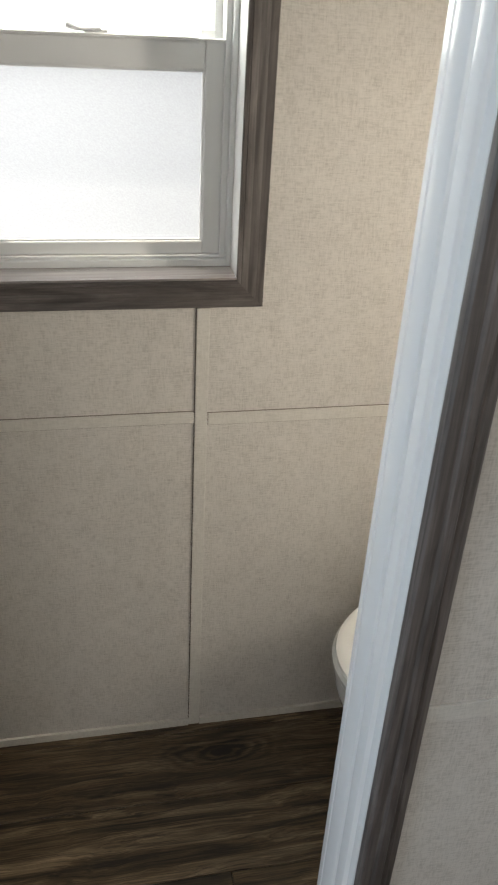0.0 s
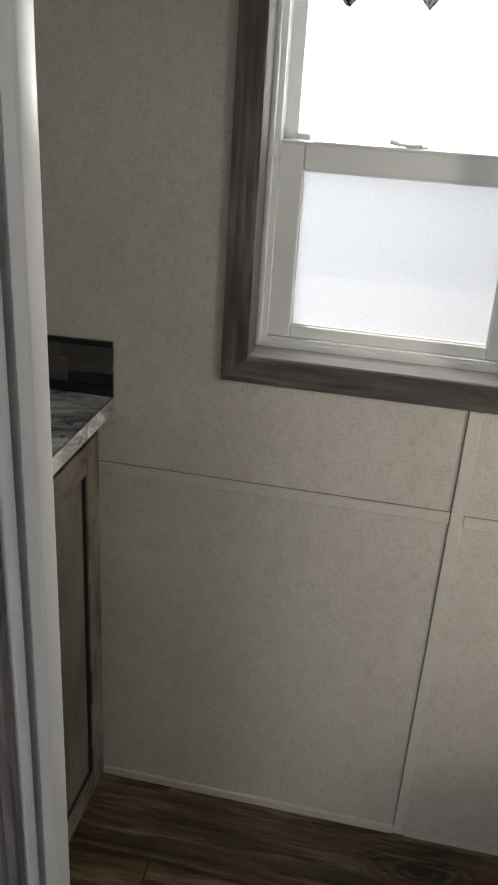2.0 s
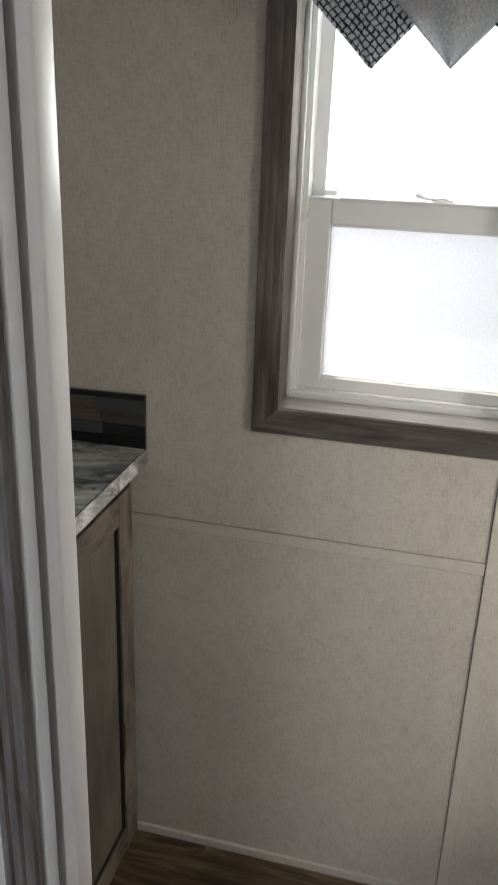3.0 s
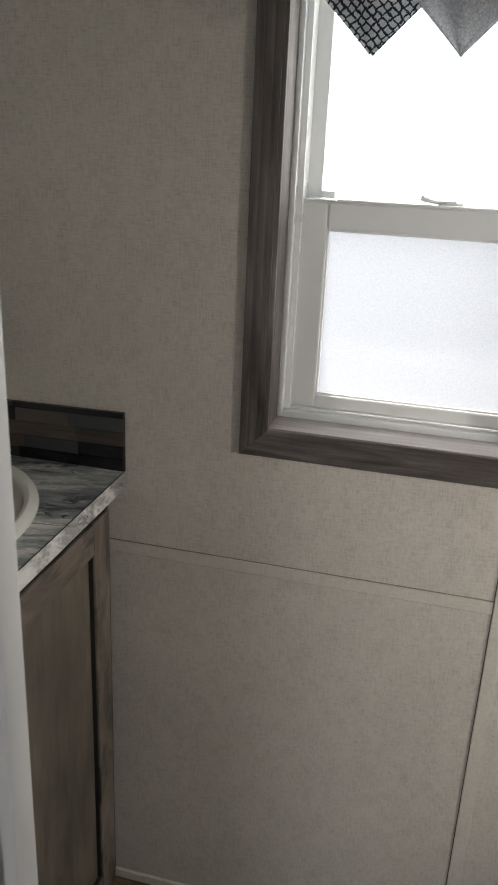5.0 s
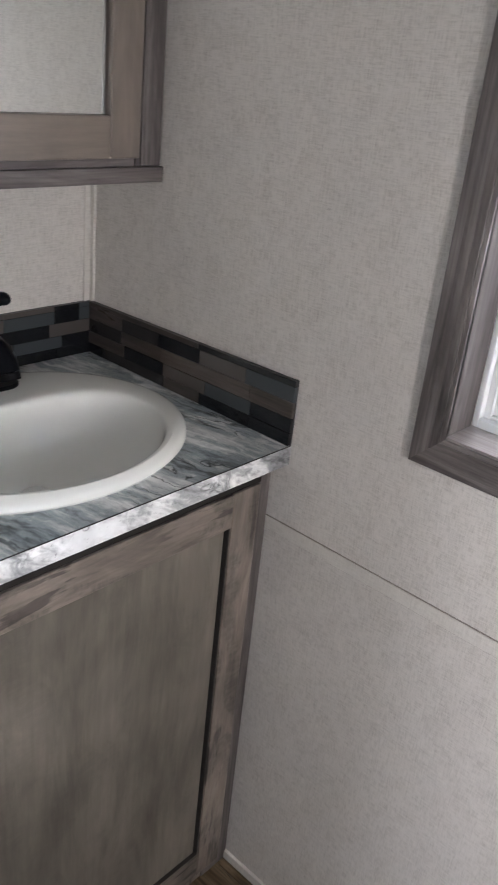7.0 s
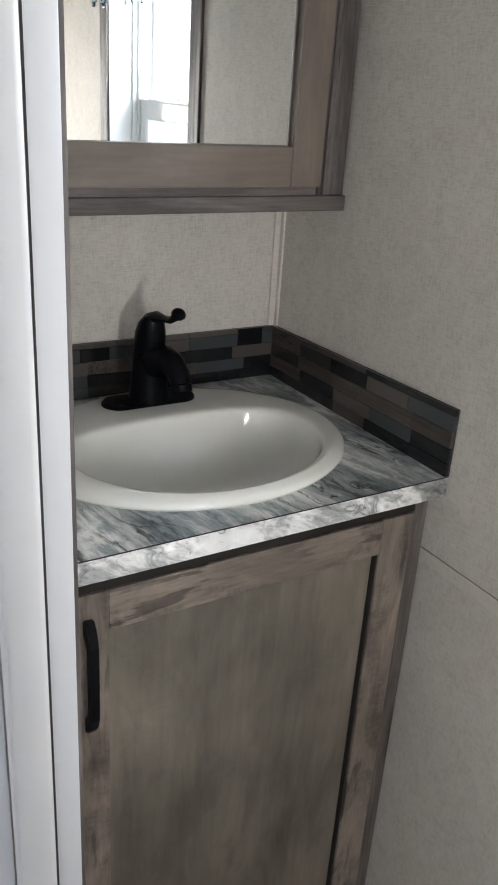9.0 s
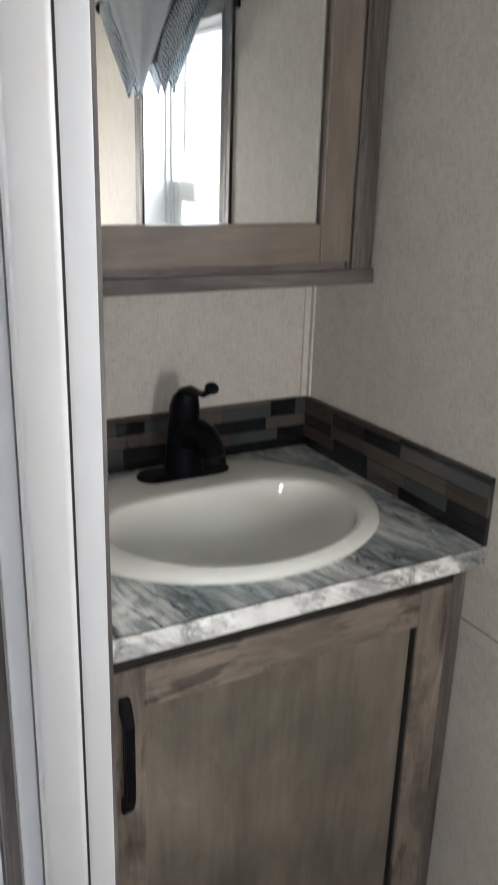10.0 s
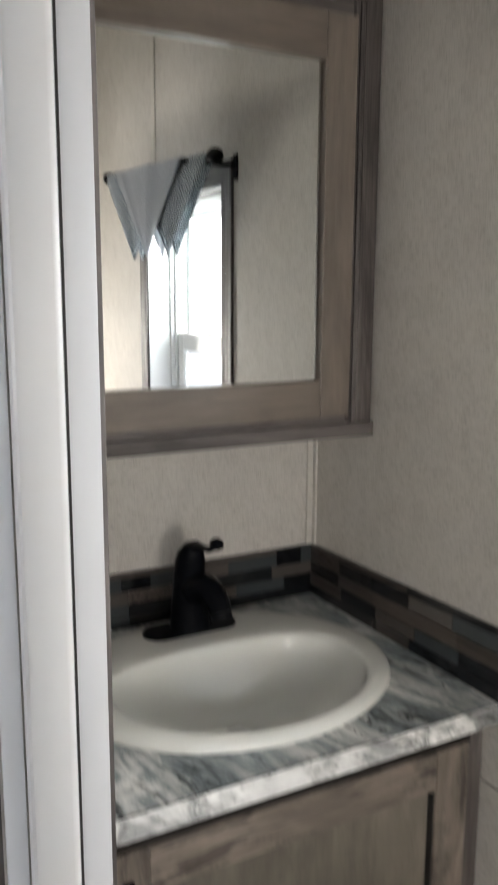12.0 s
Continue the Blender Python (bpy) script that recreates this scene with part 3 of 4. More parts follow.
for x in (SX0 + 0.002, SX1 - 0.052):
    part("stop_tab", boxes((x, x + 0.050, 1.422, 1.448, 1.348, 1.3515), bevel=0.0015), VINYL_W, low)
upp = part("upper_sash", frame_bars(SX0 - 0.002, SX1 + 0.002, 1.322, 1.666, 0.026, 0.026, 0.026, 1.455, 1.475, 0.002), VINYL_W, win, "white upper sash with clear glass")
p = part("pane", boxes((SX0 + 0.022, SX1 - 0.022, 1.463, 1.467, 1.345, 1.642)), GLASS, upp)
p.visible_shadow = False
for x in (SX0 + 0.024, SX1 - 0.046):
    part("stop_tab", boxes((x, x + 0.022, 1.446, 1.456, 1.352, 1.362), bevel=0.002), VINYL_W, upp)
lat = part("latch", boxes((0.008, 0.044, 1.430, 1.446, 1.353, 1.3575), bevel=0.002), VINYL_L, win, "pale cam latch on the meeting rail")
part("latch_lever", tube([(0.034, 1.433, 1.3585), (0.014, 1.430, 1.3575), (0.002, 1.427, 1.3575), (-0.007, 1.426, 1.3595), (-0.016, 1.425, 1.3625)], [0.0050, 0.0044, 0.0044, 0.0056, 0.0066], 10, 0.7), VINYL_L, lat, smooth=True)

# ---- valance on its rod ----
RZ, RDY = 1.728, 1.283
rod = thing("curtain_rod", "thin black metal curtain rod above the window", "curtain rod")
SLOPE = 0.045
part("rod", tube([(-0.295, RDY, RZ - 0.295 * SLOPE), (0.31, RDY, RZ + 0.31 * SLOPE)], [0.0065, 0.0065], 14), BLACK, rod, smooth=True)
for x in (-0.304, 0.32):
    part("finial", ball((x, RDY, RZ + x * SLOPE), 0.0165, 1.15, 1, 1, 20, 12), BLACK, rod, smooth=True)
for x in (-0.262, 0.262):
    part("bracket", boxes((x - 0.008, x + 0.008, WY - 0.004, WY, RZ + x * SLOPE - 0.038, RZ + x * SLOPE + 0.012), (x - 0.004, x + 0.004, RDY, WY - 0.003, RZ + x * SLOPE - 0.013, RZ + x * SLOPE - 0.007), bevel=0.001), BLACK, rod)


def pennant(name, cx, tip, y, mat, label, seed):
    """A square cloth hung cornerwise over the rod, front half and back half."""
    rnd = random.Random(seed)
    bm = bmesh.new()
    half, n = RZ + 0.008 - tip, 14
    ph = rnd.uniform(0, 6)
    for face in (0, 1):
        rows = []
        for j in range(n + 1):
            f = j / n
            z = RZ + 0.008 - f * half
            w = half * (1 - f)
            row = []
            for i in range(n + 1):
                u = -1 + 2 * i / n
                fold = 0.004 * math.sin(5 * u + ph) * (1 - 0.4 * f) + 0.003 * math.sin(11 * u + ph * 2) * (1 - f)
                yy = (RDY - 0.0085 - y - fold) if face == 0 else (RDY + 0.0085 + y - fold + 0.003 * f)
                px = cx + u * max(w, 0.0008)
                row.append(bm.verts.new((px, yy, z + px * SLOPE * (1 - f))))
            rows.append(row)
        for r, s in zip(rows, rows[1:]):
            for i in range(n):
                bm.faces.new((r[i], r[i + 1], s[i + 1], s[i]))
        if face == 0:
            first = rows[0]
        else:
            for i in range(n):
                bm.faces.new((first[i], first[i + 1], rows[0][i + 1], rows[0][i]))
    ob = tagged(new(name, mesh_of(name, bm, mat, True, 60)), label, "valance", "pennants of the valance")
    sol = ob.modifiers.new("cloth", "SOLIDIFY")
    sol.thickness = 0.0012
    return ob


pennant("valance_pennant", -0.087, 1.534, 0.001, PRINT, "dark blue and grey printed cotton pennant hung on the rod", 3)
pennant("valance_pennant", 0.125, 1.534, 0.001, PRINT, "dark blue and grey printed cotton pennant hung on the rod", 5)
pennant("valance_pennant", 0.019, 1.536, 0.010, GREYCLOTH, "plain grey cotton pennant hung over the printed ones", 8)

# ---- vanity ----
vx = -0.4575
van = thing("vanity_cabinet", "grey-brown stained maple vanity cabinet with a closed shaker door", "cabinet")
part("body", boxes((LX, -0.477, 0.7605, 0.772, 0.0, 0.8725), (LX, -0.477, WY - 0.012, WY - 0.001, 0.0, 0.8725), (-0.489, -0.477, 0.772, WY - 0.012, 0.0, 0.8725), (LX, -0.489, 0.772, WY - 0.012, 0.05, 0.062)), CAB["z"], van)
for fy0, fy1 in ((1.285, WY - 0.002), (0.762, 0.812)):
    part("face_frame", boxes((-0.477, -0.4745, fy0, fy1, 0.0, 0.852), bevel=0.0005), TRIM["z"], van, "darker grey-brown frame edge")
# Dark rail whose near-black colour also paints the shade under the overhang.
part("top_rail", boxes((-0.477, -0.4595, 0.762, 1.311, 0.851, 0.8725), bevel=0.001), plain("dark_rail", (0.020, 0.017, 0.015), 0.7, spec=0.2), van, "dark rail under the countertop with the overhang's shade painted in")
vd = part("door", boxes((-0.474, vx, 0.788, 0.844, 0.048, 0.849), bevel=0.002), CAB["z"], van, "shaker door with a flat recessed panel")
part("stile", boxes((-0.474, vx, 1.253, 1.309, 0.048, 0.849), bevel=0.002), CAB["z"], vd)
part("rail", boxes((-0.474, vx - 0.0004, 0.844, 1.253, 0.793, 0.849), bevel=0.0015), CAB["y"], vd)
part("rail", boxes((-0.474, vx - 0.0004, 0.844, 1.253, 0.048, 0.103), bevel=0.0015), CAB["y"], vd)
# Dark backing and liner strips paint the shade that fills the panel gap.
part("groove", boxes((-0.4742, -0.4725, 0.843, 1.254, 0.101, 0.795)), GAP, vd, "gap round the panel with its shade painted dark")
part("shade_strip", boxes((-0.474, vx - 0.003, 1.2505, 1.2528, 0.1035, 0.7925)), GAP, vd)
part("shade_strip", boxes((-0.474, vx - 0.003, 0.845, 1.2505, 0.1035, 0.1055)), GAP, vd)
part("panel", boxes((-0.4724, vx - 0.0085, 0.842, 1.2470, 0.107, 0.796), bevel=0.001), PANEL, vd, "smooth darker recessed door panel")
bm = bmesh.new()
side = [(0.0, 0.816), (0.006, 0.817), (0.0145, 0.806), (0.021, 0.788), (0.021, 0.682), (0.0145, 0.664), (0.006, 0.653), (0.0, 0.654), (0.0, 0.674), (0.0085, 0.679), (0.0135, 0.690), (0.0135, 0.780), (0.0085, 0.791), (0.0, 0.796)]
front = [[bm.verts.new((vx + u, y, z)) for u, z in side] for y in (0.8110, 0.8235)]
for k in range(len(side)):
    bm.faces.new((front[0][k], front[0][(k + 1) % len(side)], front[1][(k + 1) % len(side)], front[1][k]))
for loop in front:
    bm.faces.new(loop)
bmesh.ops.bevel(bm, geom=[e for e in bm.edges if abs(e.verts[0].co.y - e.verts[1].co.y) < 0.001], offset=0.0012, segments=2, affect="EDGES")
part("handle", bm, BLACK, vd, "black metal bar pull with flared feet")


def slab_with_hole(x0, x1, y0, y1, z0, z1, cx, cy, ax, ay):
    """A slab with an oval cut-out."""
    bm = bmesh.new()
    angs = sorted({round(2 * math.pi * i / 72, 6) for i in range(72)} | {round(math.atan2(y - cy, x - cx) % (2 * math.pi), 6) for x in (x0, x1) for y in (y0, y1)})
    rows = []
    for a in angs:
        c, s = math.cos(a), math.sin(a)
        t = min(((x1 if c > 0 else x0) - cx) / c if abs(c) > 1e-9 else 9, ((y1 if s > 0 else y0) - cy) / s if abs(s) > 1e-9 else 9)
        r = 1 / math.hypot(c / ax, s / ay)
        rows.append([bm.verts.new((cx + d * c, cy + d * s, z)) for d, z in ((r, z0), (r, z1), (t, z1), (t, z0))])
    for p, q in zip(rows, rows[1:] + rows[:1]):
        for i in range(4):
            bm.faces.new((p[i], p[(i + 1) % 4], q[(i + 1) % 4], q[i]))
    return bm


ctr = single("countertop", slab_with_hole(LX + 0.001, -0.4445, 0.7600, WY - 0.001, 0.8735, 0.9045, -0.672, 1.060, 0.172, 0.205), MARBLE, "grey marbled laminate countertop with a square edge", "countertop", "thing")
part("edge_band", boxes((-0.4446, -0.4437, 0.7605, WY - 0.0015, 0.8737, 0.9037)), MARBLE_EDGE, ctr, "pale marbled laminate edge band")
part("edge_line", boxes((-0.4448, -0.4436, 0.761, WY - 0.002, 0.9037, 0.9049)), GAP, ctr, "dark seam along the laminate edge")

# backsplash strips of staggered tiles
ROWS = {"a": (0.9903, 0.9985), "b": (0.9680, 0.9897), "c": (0.9452, 0.9674), "d": (0.9241, 0.9446), "e": (0.9055, 0.9235)}


def splash(name, along, face, a0, a1, rise, layout, label):
    """along: the axis that the strip runs on; layout gives for each row the tiles from the a1 end, each with where it stops."""
    th = thing(name, label, "backsplash")
    rnd = random.Random(11 if along == "x" else 12)

    def lifted(bm):
        for v in bm.verts:
            f = ((v.co.x if along == "x" else v.co.y) - a0) / (a1 - a0)
            v.co.z = 0.905 + (v.co.z - 0.905) * (1 + rise * f)
        return bm

    def slab(p, q, d0, d1, z0, z1, bevel=0.0):
        return lifted(boxes((p, q, face - d1, face - d0, z0, z1) if along == "x" else (face + d0, face + d1, p, q, z0, z1), bevel=bevel))

    part("backing", slab(a0, a1, -0.003, 0.0, 0.905, 0.9985), GROUT, th)
    for row, tiles in layout.items():
        z0, z1 = ROWS[row]
        pos = a1
        for stop, mat in tiles:
            part("tile", slab(stop + 0.0004, pos - 0.0004, -0.001, 0.005 + rnd.uniform(-0.0006, 0.0006), z0, z1, 0.0006), mat, th)
            pos = stop
    return th


X0, Y0 = LX + 0.0093, 0.760
splash("backsplash", "x", WY - 0.004, X0, -0.4440, 0.085, {
    "a": [(-0.643, T_BLACK), (-0.78, T_BROWN), (X0, T_BROWN)],
    "b": [(-0.540, T_BLUE), (-0.639, T_TAUPE), (-0.735, T_BLACK), (-0.828, T_DARK), (X0, T_BROWN)],
    "c": [(-0.528, T_UMBER), (-0.727, T_UMBER), (-0.83, T_BROWN), (X0, T_DARK)],
    "d": [(-0.525, T_BLACK), (-0.622, T_BLUE), (-0.721, T_TAUPE), (-0.821, T_BLACK), (X0, T_BROWN)],
    "e": [(-0.525, T_BLACK), (-0.634, T_BLACK), (-0.718, T_BROWN), (-0.880, T_DARK), (X0, T_BLACK)]},
    "staggered black, slate and brown tile backsplash on the window wall")
splash("backsplash", "y", LX + 0.004, Y0, WY - 0.0045, 0.0, {
    "a": [(1.322, T_BLUE), (1.271, T_BLACK), (1.174, T_TAUPE), (1.09, T_TAUPE), (0.93, T_BROWN), (Y0, T_DARK)],
    "b": [(1.322, T_BLUE), (1.271, T_BLACK), (1.174, T_BLUE), (1.10, T_TAUPE), (1.028, T_BLUE), (0.978, T_BLACK), (0.88, T_BLUE), (Y0, T_BLACK)],
    "c": [(1.261, T_TAUPE), (1.14, T_BLACK), (0.99, T_UMBER), (0.85, T_TAUPE), (Y0, T_BROWN)],
    "d": [(1.287, T_BLACK), (1.19, T_BLUE), (1.09, T_BROWN), (0.99, T_BLACK), (0.90, T_BLUE), (Y0, T_DARK)],
    "e": [(1.275, T_BLACK), (1.15, T_BLACK), (0.991, T_DARK), (0.90, T_BLUE), (Y0, T_BLACK)]},
    "staggered black, slate and brown tile backsplash behind the sink")

# sink
SCX, SCY = -0.690, 1.060
sink = thing("sink", "oval white drop-in bathroom sink set in the countertop", "sink")
bcx, bcy = -0.652, 1.060
def bowl(levels, n=112):
    """Rings whose far half is squared off: (cx, cy, z, ax, ay, back depth, squareness)."""
    bm = bmesh.new()
    rows = []
    for cx, cy, z, ax, ay, back, p in levels:
        row = []
        for i in range(n):
            c, q = math.cos(2 * math.pi * i / n), math.sin(2 * math.pi * i / n)
            e = 2 / p if c < 0 else 1.0
            row.append(bm.verts.new((cx + (ax if c > 0 else back) * math.copysign(abs(c) ** e, c), cy + ay * math.copysign(abs(q) ** e, q), z)))
        rows.append(row)
    for r, t in zip(rows, rows[1:]):
        for i in range(n):
            bm.faces.new((r[i], r[(i + 1) % n], t[(i + 1) % n], t[i]))
    bm.faces.new(rows[-1])
    return bm


levels = [(SCX, SCY, 0.904, 0.203, 0.242, 0.203, 2), (SCX, SCY, 0.908, 0.2055, 0.2445, 0.2055, 2), (SCX, SCY, 0.9125, 0.205, 0.244, 0.205, 2), (SCX, SCY, 0.9170, 0.2015, 0.2405, 0.2015, 2), (SCX + 0.001, SCY, 0.9205, 0.195, 0.234, 0.196, 2), (SCX + 0.004, SCY, 0.9228, 0.186, 0.226, 0.187, 2),
          (bcx - 0.009, bcy, 0.9241, 0.167, 0.204, 0.110, 2.6), (bcx - 0.005, bcy, 0.9238, 0.159, 0.1945, 0.1045, 2.8), (bcx - 0.0035, bcy, 0.9226, 0.1555, 0.1905, 0.1022, 2.8), (bcx - 0.0025, bcy, 0.9200, 0.1532, 0.1880, 0.1006, 2.8), (bcx - 0.002, bcy, 0.9150, 0.1514, 0.1860, 0.0995, 2.8),
          (bcx - 0.001, bcy, 0.905, 0.1492, 0.1835, 0.0982, 2.8), (bcx, bcy, 0.890, 0.1435, 0.1770, 0.0945, 2.7), (bcx, bcy, 0.876, 0.1345, 0.1675, 0.0895, 2.6), (bcx, bcy, 0.862, 0.1230, 0.1550, 0.0830, 2.5),
          (bcx, bcy, 0.850, 0.1095, 0.1390, 0.0750, 2.4), (bcx - 0.002, bcy, 0.839, 0.0920, 0.1180, 0.0640, 2.3), (bcx - 0.004, bcy, 0.830, 0.0700, 0.0900, 0.0510, 2.2), (bcx - 0.007, bcy, 0.824, 0.0450, 0.0560, 0.0370, 2), (bcx - 0.010, bcy, 0.8220, 0.022, 0.0205, 0.022, 2)]
part("basin", bowl(levels), CHINA, sink, "glossy white china basin", smooth=True)
part("drain", rings([(bcx - 0.010, bcy, 0.8225, 0.022, 0.022), (bcx - 0.010, bcy, 0.8255, 0.020, 0.020), (bcx - 0.010, bcy, 0.8255, 0.012, 0.012)], 32, close_top=True), CHROME, sink, "chrome drain ring", smooth=True)

# faucet
FX, FY, FZ = -0.832, 1.060, 0.9210
fau = thing("faucet", "matte black single-lever faucet on the sink rim", "faucet")
bm = bmesh.new()
loops = []
for z, g in ((FZ - 0.004, 0.0), (FZ + 0.005, 0.0), (FZ + 0.008, -0.003), (FZ + 0.0085, -0.010)):
    loop = []
    for i in range(40):
        a = 2 * math.pi * i / 40
        c, s = math.cos(a), math.sin(a)
        yy = (0.050 if s >= 0 else -0.050) + (0.029 + g) * s
        loop.append(bm.verts.new((FX + (0.029 + g) * c, FY + yy, z)))
    loops.append(loop)
for r, s in zip(loops, loops[1:]):
    for i in range(40):
        bm.faces.new((r[i], r[(i + 1) % 40], s[(i + 1) % 40], s[i]))
bm.faces.new(loops[-1])
part("base_plate", bm, BLACK_G, fau, smooth=True)
part("body", rings([(FX, FY, FZ + 0.007, 0.0325, 0.0325), (FX, FY, FZ + 0.03, 0.0300, 0.0300), (FX, FY, FZ + 0.07, 0.0268, 0.0265), (FX + 0.001, FY, FZ + 0.100, 0.0250, 0.0245), (FX + 0.003, FY, FZ + 0.118, 0.0240, 0.0235), (FX + 0.007, FY, FZ + 0.133, 0.0200, 0.0205), (FX + 0.012, FY, FZ + 0.144, 0.0130, 0.014), (FX + 0.015, FY, FZ + 0.148, 0.003, 0.004)], 32, close_top=True), BLACK_G, fau, smooth=True)
part("spout", tube([(FX + 0.004, FY, FZ + 0.064), (FX + 0.026, FY + 0.005, FZ + 0.078), (FX + 0.044, FY + 0.009, FZ + 0.083), (FX + 0.062, FY + 0.012, FZ + 0.079), (FX + 0.076, FY + 0.014, FZ + 0.067), (FX + 0.083, FY + 0.015, FZ + 0.054)], [0.0260, 0.0250, 0.0225, 0.0200, 0.0182, 0.0168], 20), BLACK_G, fau, smooth=True)
part("aerator", tube([(FX + 0.0825, FY + 0.015, FZ + 0.0545), (FX + 0.0862, FY + 0.0155, FZ + 0.0445)], [0.0162, 0.0160], 20), BLACK, fau, smooth=True)
part("lever", tube([(FX + 0.004, FY, FZ + 0.134), (FX + 0.026, FY, FZ + 0.147), (FX + 0.050, FY, FZ + 0.150), (FX + 0.072, FY, FZ + 0.153), (FX + 0.090, FY, FZ + 0.163)], [0.014, 0.0085, 0.0056, 0.0052, 0.0065], 14), BLACK_G, fau, smooth=True)
part("lever_knob", ball((FX + 0.099, FY, FZ + 0.169), 0.0100, 1.35, 1.0, 0.9, 20, 12), BLACK_G, fau, smooth=True)
part("index_dot", ball((FX + 0.0255, FY, FZ + 0.108), 0.004, 0.4, 1, 1, 12, 8), BLACK_G, fau, smooth=True)

# ---- mirror cabinet ----
mx = -0.738
mc = thing("medicine_cabinet", "grey-brown stained wood medicine cabinet with a mirror door, closed", "cabinet")
part("body", boxes((LX, -0.765, 0.762, WY - 0.004, 1.250, 1.990), bevel=0.001), TRIM["z"], mc)
part("bottom_board", boxes((LX, -0.750, 0.760, WY - 0.003, 1.2275, 1.2500), bevel=0.0015), TRIM["y"], mc, "darker grey bottom board")
part("side_stile", boxes((-0.765, -0.7555, 1.317, WY - 0.005, 1.2502, 1.990), bevel=0.0015), TRIM["z"], mc)
part("side_stile", boxes((-0.765, -0.7555, 0.762, 0.785, 1.2502, 1.990), bevel=0.0015), TRIM["z"], mc)
part("bead", boxes((-0.765, -0.7535, 1.298, 1.3055, 1.2502, 1.985), bevel=0.002), TRIM["z"], mc)
part("bead", boxes((-0.765, -0.7535, 1.3075, 1.3155, 1.2502, 1.985), bevel=0.002), TRIM["z"], mc)
part("rail", boxes((-0.765, -0.757, 0.786, 1.2975, 1.2502, 1.262)), TRIM["y"], mc)
part("back_panel", boxes((-0.765, -0.7585, 0.786, 1.2975, 1.846, 1.990), bevel=0.001), TRIM["y"], mc, "grey board behind the light bar")
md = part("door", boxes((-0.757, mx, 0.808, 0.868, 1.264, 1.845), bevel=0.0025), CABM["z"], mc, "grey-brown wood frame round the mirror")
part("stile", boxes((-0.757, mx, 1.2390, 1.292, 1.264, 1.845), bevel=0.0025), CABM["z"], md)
part("rail", boxes((-0.757, mx - 0.0004, 0.868, 1.2390, 1.264, 1.3205), bevel=0.002), CABM["y"], md)
part("rail", boxes((-0.757, mx - 0.0004, 0.868, 1.2390, 1.781, 1.845), bevel=0.002), CABM["y"], md)
# Near-black backing gives the gap beside the glass its shade.
part("groove", boxes((-0.757, -0.7545, 0.866, 1.2400, 1.3195, 1.782)), GAP, md, "gap round the mirror with its shade painted dark")
part("mirror", boxes((-0.7544, -0.7495, 0.866, 1.2355, 1.3185, 1.7815)), MIRROR, md, "clear silvered mirror glass")
# crown moulding
prof = [(-0.766, 1.982), (-0.748, 1.982), (-0.746, 1.994), (-0.738, 2.000), (-0.728, 2.012), (-0.716, 2.026), (-0.708, 2.034), (-0.702, 2.037), (-0.702, 2.049), (-0.766, 2.049)]
bm = bmesh.new()
a = [bm.verts.new((x, 0.762, z)) for x, z in prof]
b = [bm.verts.new((x, WY - 0.002, z)) for x, z in prof]
for i in range(len(prof)):
    bm.faces.new((a[i], a[(i + 1) % len(prof)], b[(i + 1) % len(prof)], b[i]))
bm.faces.new(a)
bm.faces.new(b)
part("crown", bm, TRIM["y"], mc, "grey flared crown moulding", smooth=True)
part("top_board", boxes((LX, -0.768, 0.762, WY - 0.004, 1.990, CZ)), TRIM["y"], mc)

# light bar
lb = thing("vanity_light", "black vanity light bar with three round opal bulbs, off", "wall lamp")
bprof = [(-0.7585, 1.868), (-0.738, 1.868), (-0.728, 1.874), (-0.724, 1.882), (-0.729, 1.889), (-0.725, 1.895), (-0.730, 1.903), (-0.738, 1.906), (-0.738, 1.944), (-0.730, 1.947), (-0.725, 1.955), (-0.729, 1.961), (-0.724, 1.968), (-0.730, 1.975), (-0.7585, 1.979)]
bm = bmesh.new()
cuts = [(0.822, 0.55), (0.834, 1.0), (1.263, 1.0), (1.276, 0.55)]
sec = [[bm.verts.new((-0.7585 + (x + 0.7585) * f, y, z if f == 1 else 1.9235 + (z - 1.9235) * 0.86)) for x, z in bprof] for y, f in cuts]
for r, s in zip(sec, sec[1:]):
    for i in range(len(bprof)):
        bm.faces.new((r[i], r[(i + 1) % len(bprof)], s[(i + 1) % len(bprof)], s[i]))
bm.faces.new(sec[0])
bm.faces.new(sec[-1])
part("backplate", bm, plain("black_enamel", (0.014, 0.0155, 0.019), 0.3, 60, 0.1, bump=0.0, spec=0.5), lb, "satin black ridged backplate", smooth=True)
for y in (0.899, 1.047, 1.195):
    sk = part("socket", tube([(-0.739, y, 1.917), (-0.716, y, 1.917), (-0.700, y, 1.917)], [0.024, 0.022, 0.018], 24), BLACK, lb, smooth=True)
    part("bulb", ball((-0.665, y, 1.917), 0.0395, 1, 1, 1, 48, 32), OPAL, sk, "round white opal glass bulb", smooth=True)

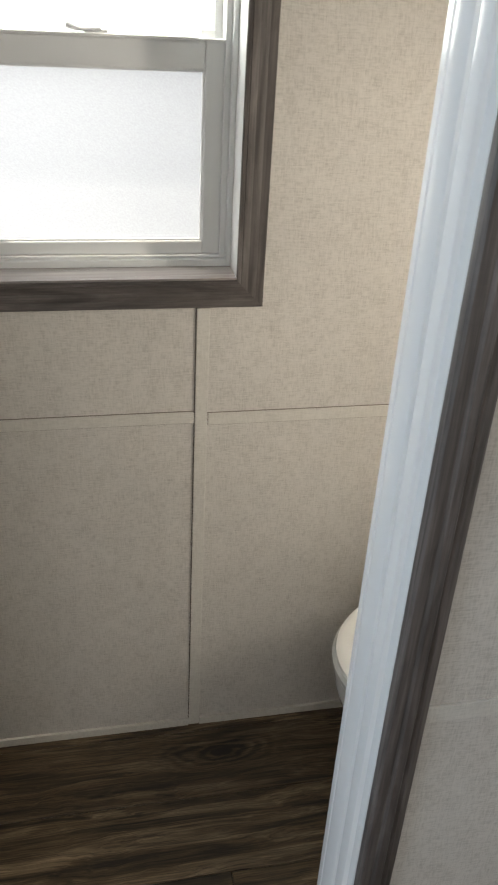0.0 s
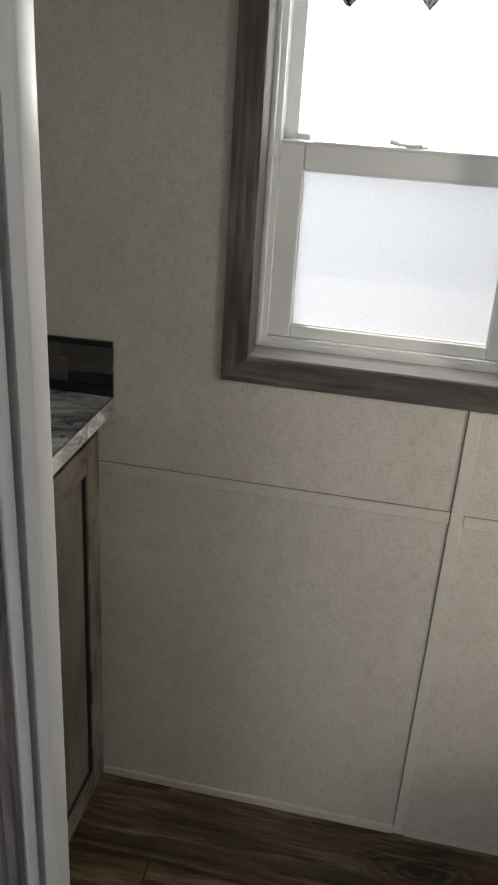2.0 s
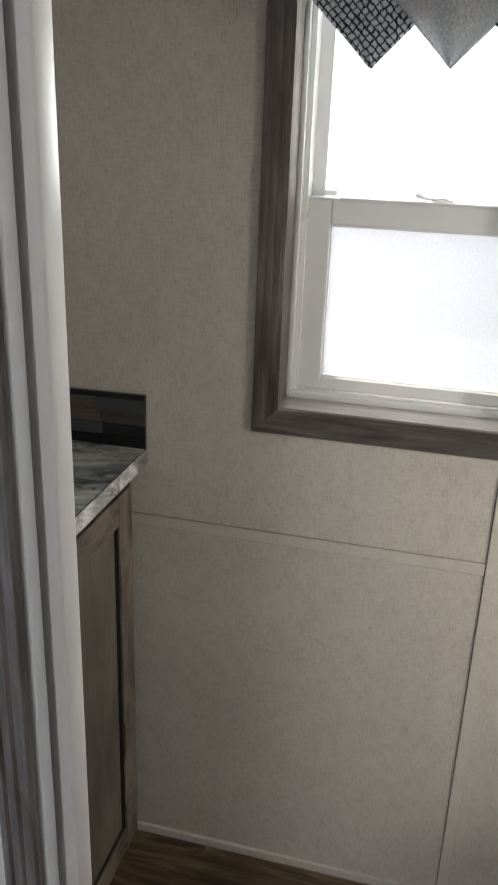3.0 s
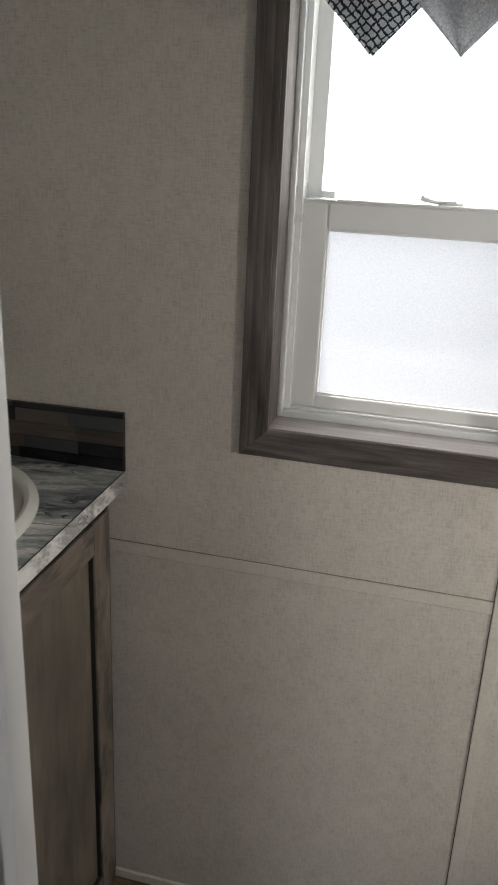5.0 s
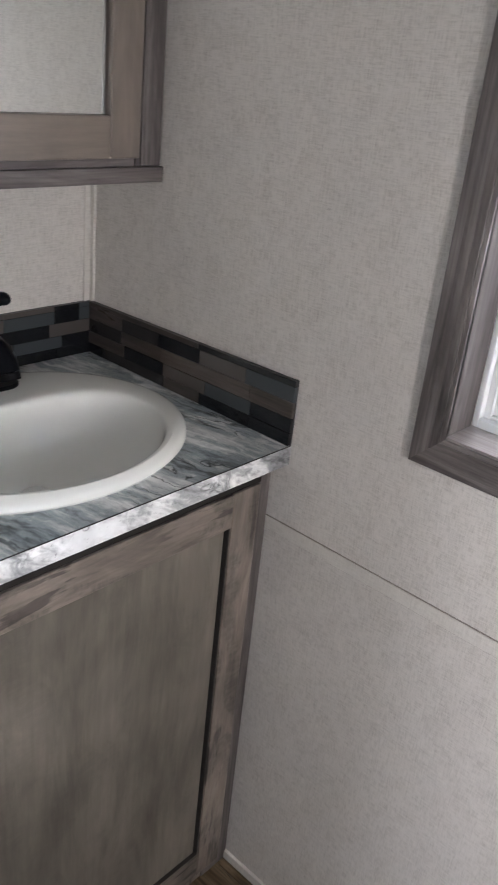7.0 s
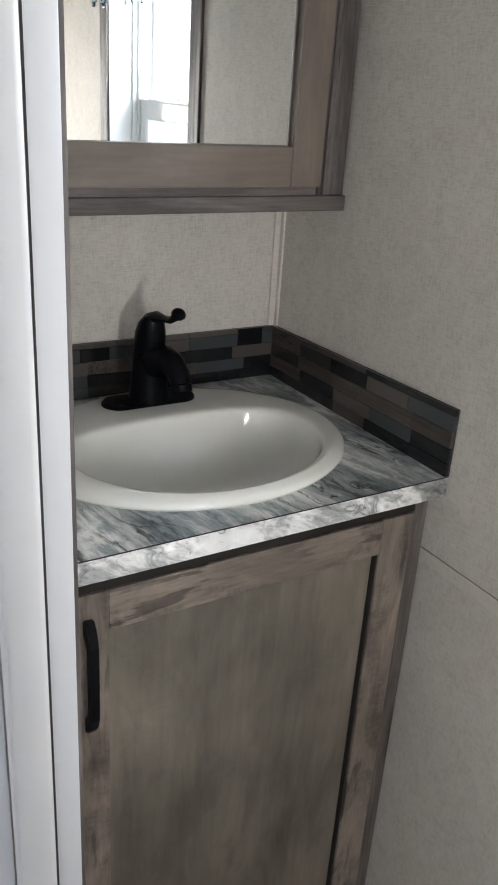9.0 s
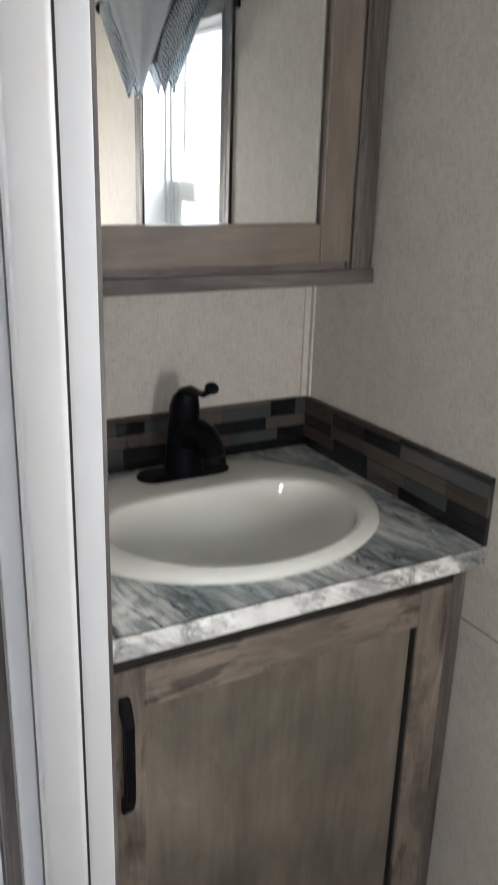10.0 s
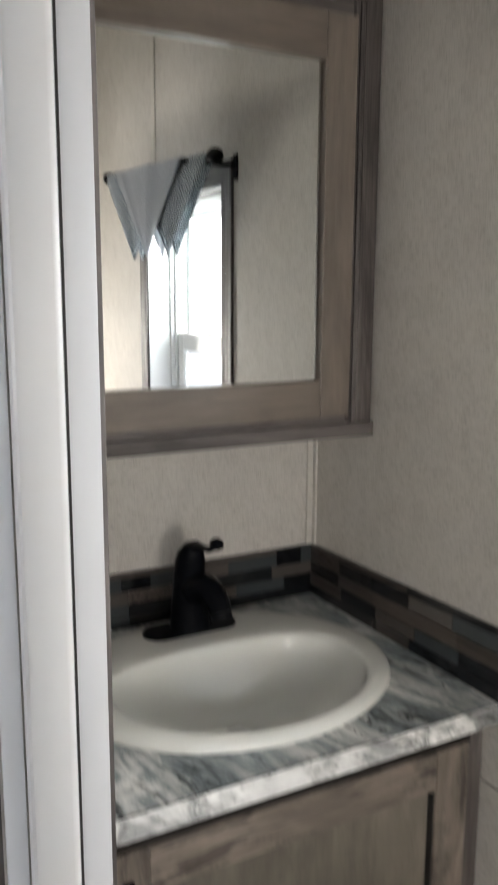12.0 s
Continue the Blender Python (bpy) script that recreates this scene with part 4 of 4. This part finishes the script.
# ---- toilet ----
TX, TY = 0.624, 1.080
toi = thing("toilet", "white china toilet with a closed lid beside the window wall", "toilet")
part("pedestal", rings([(0.66, TY, 0.0, 0.20, 0.12), (0.66, TY, 0.05, 0.19, 0.11), (0.655, TY, 0.16, 0.17, 0.10), (0.64, TY, 0.25, 0.19, 0.125), (0.625, TY, 0.32, 0.225, 0.165), (TX, TY, 0.352, 0.232, 0.18), (TX, TY, 0.379, 0.234, 0.183), (TX, TY, 0.385, 0.230, 0.178)], 64, close_top=True), PORC, toi, smooth=True)
part("seat", rings([(TX, TY, 0.386, 0.232, 0.178), (TX, TY, 0.391, 0.240, 0.185), (TX, TY, 0.400, 0.241, 0.186), (TX, TY, 0.405, 0.236, 0.181)], 64, close_top=True, close_bottom=True), PORC, toi, "white toilet seat", smooth=True)
part("lid", rings([(TX + 0.002, TY, 0.4065, 0.232, 0.178), (TX + 0.002, TY, 0.409, 0.239, 0.184), (TX + 0.002, TY, 0.414, 0.237, 0.182), (TX + 0.002, TY, 0.418, 0.222, 0.168), (TX + 0.002, TY, 0.419, 0.17, 0.12)], 64, close_top=True, close_bottom=True), PORC, toi, "white domed lid", smooth=True)
part("neck", boxes((0.80, 0.90, TY - 0.11, TY + 0.11, 0.20, 0.392), bevel=0.02), PORC, toi, smooth=True)
part("tank", boxes((0.88, RX - 0.012, TY - 0.20, TY + 0.20, 0.385, 0.70), bevel=0.022), PORC, toi, smooth=True)
part("tank_lid", boxes((0.872, RX - 0.008, TY - 0.21, TY + 0.21, 0.70, 0.735), bevel=0.012), PORC, toi, smooth=True)

# ---- floor planks ----
floor = single("floor", boxes((HX0 - 0.06, HX1 + 0.06, HY - 0.1, WY + 0.11, -0.12, -0.006)), GAP, "dark brown wood-look plank floor")
row_y, k = 1.330, 0
rnd = random.Random(4)
y1 = WY
while y1 > HY:
    y0 = max(HY, row_y - 0.166 * k)
    first = {1: 1.24, 2: -0.305, 3: 0.202}.get(k, rnd.uniform(-0.6, 0.6))
    x = first - 1.22 * 2
    while x < HX1:
        xa, xb = max(x, HX0), min(x + 1.22 * (2 if k == 1 else 1), HX1)
        if xb - xa > 0.01:
            bm = bmesh.new()
            box(bm, xa + 0.0007, xb - 0.0007, y0 + 0.0007, y1 - 0.0007, -0.008, 0.0)
            top = [e for e in bm.edges if all(v.co.z > -0.001 for v in e.verts)]
            bmesh.ops.bevel(bm, geom=top, offset=0.0013, segments=1, affect="EDGES")
            part("plank", bm, PLANK_KNOT if k == 1 else PLANK_PALE if k == 3 and xa > 0 else PLANK, floor)
        x = xb if xb >= x + 1.0 else x + 1.22
        if x >= HX1:
            break
    y1 = y0
    k += 1
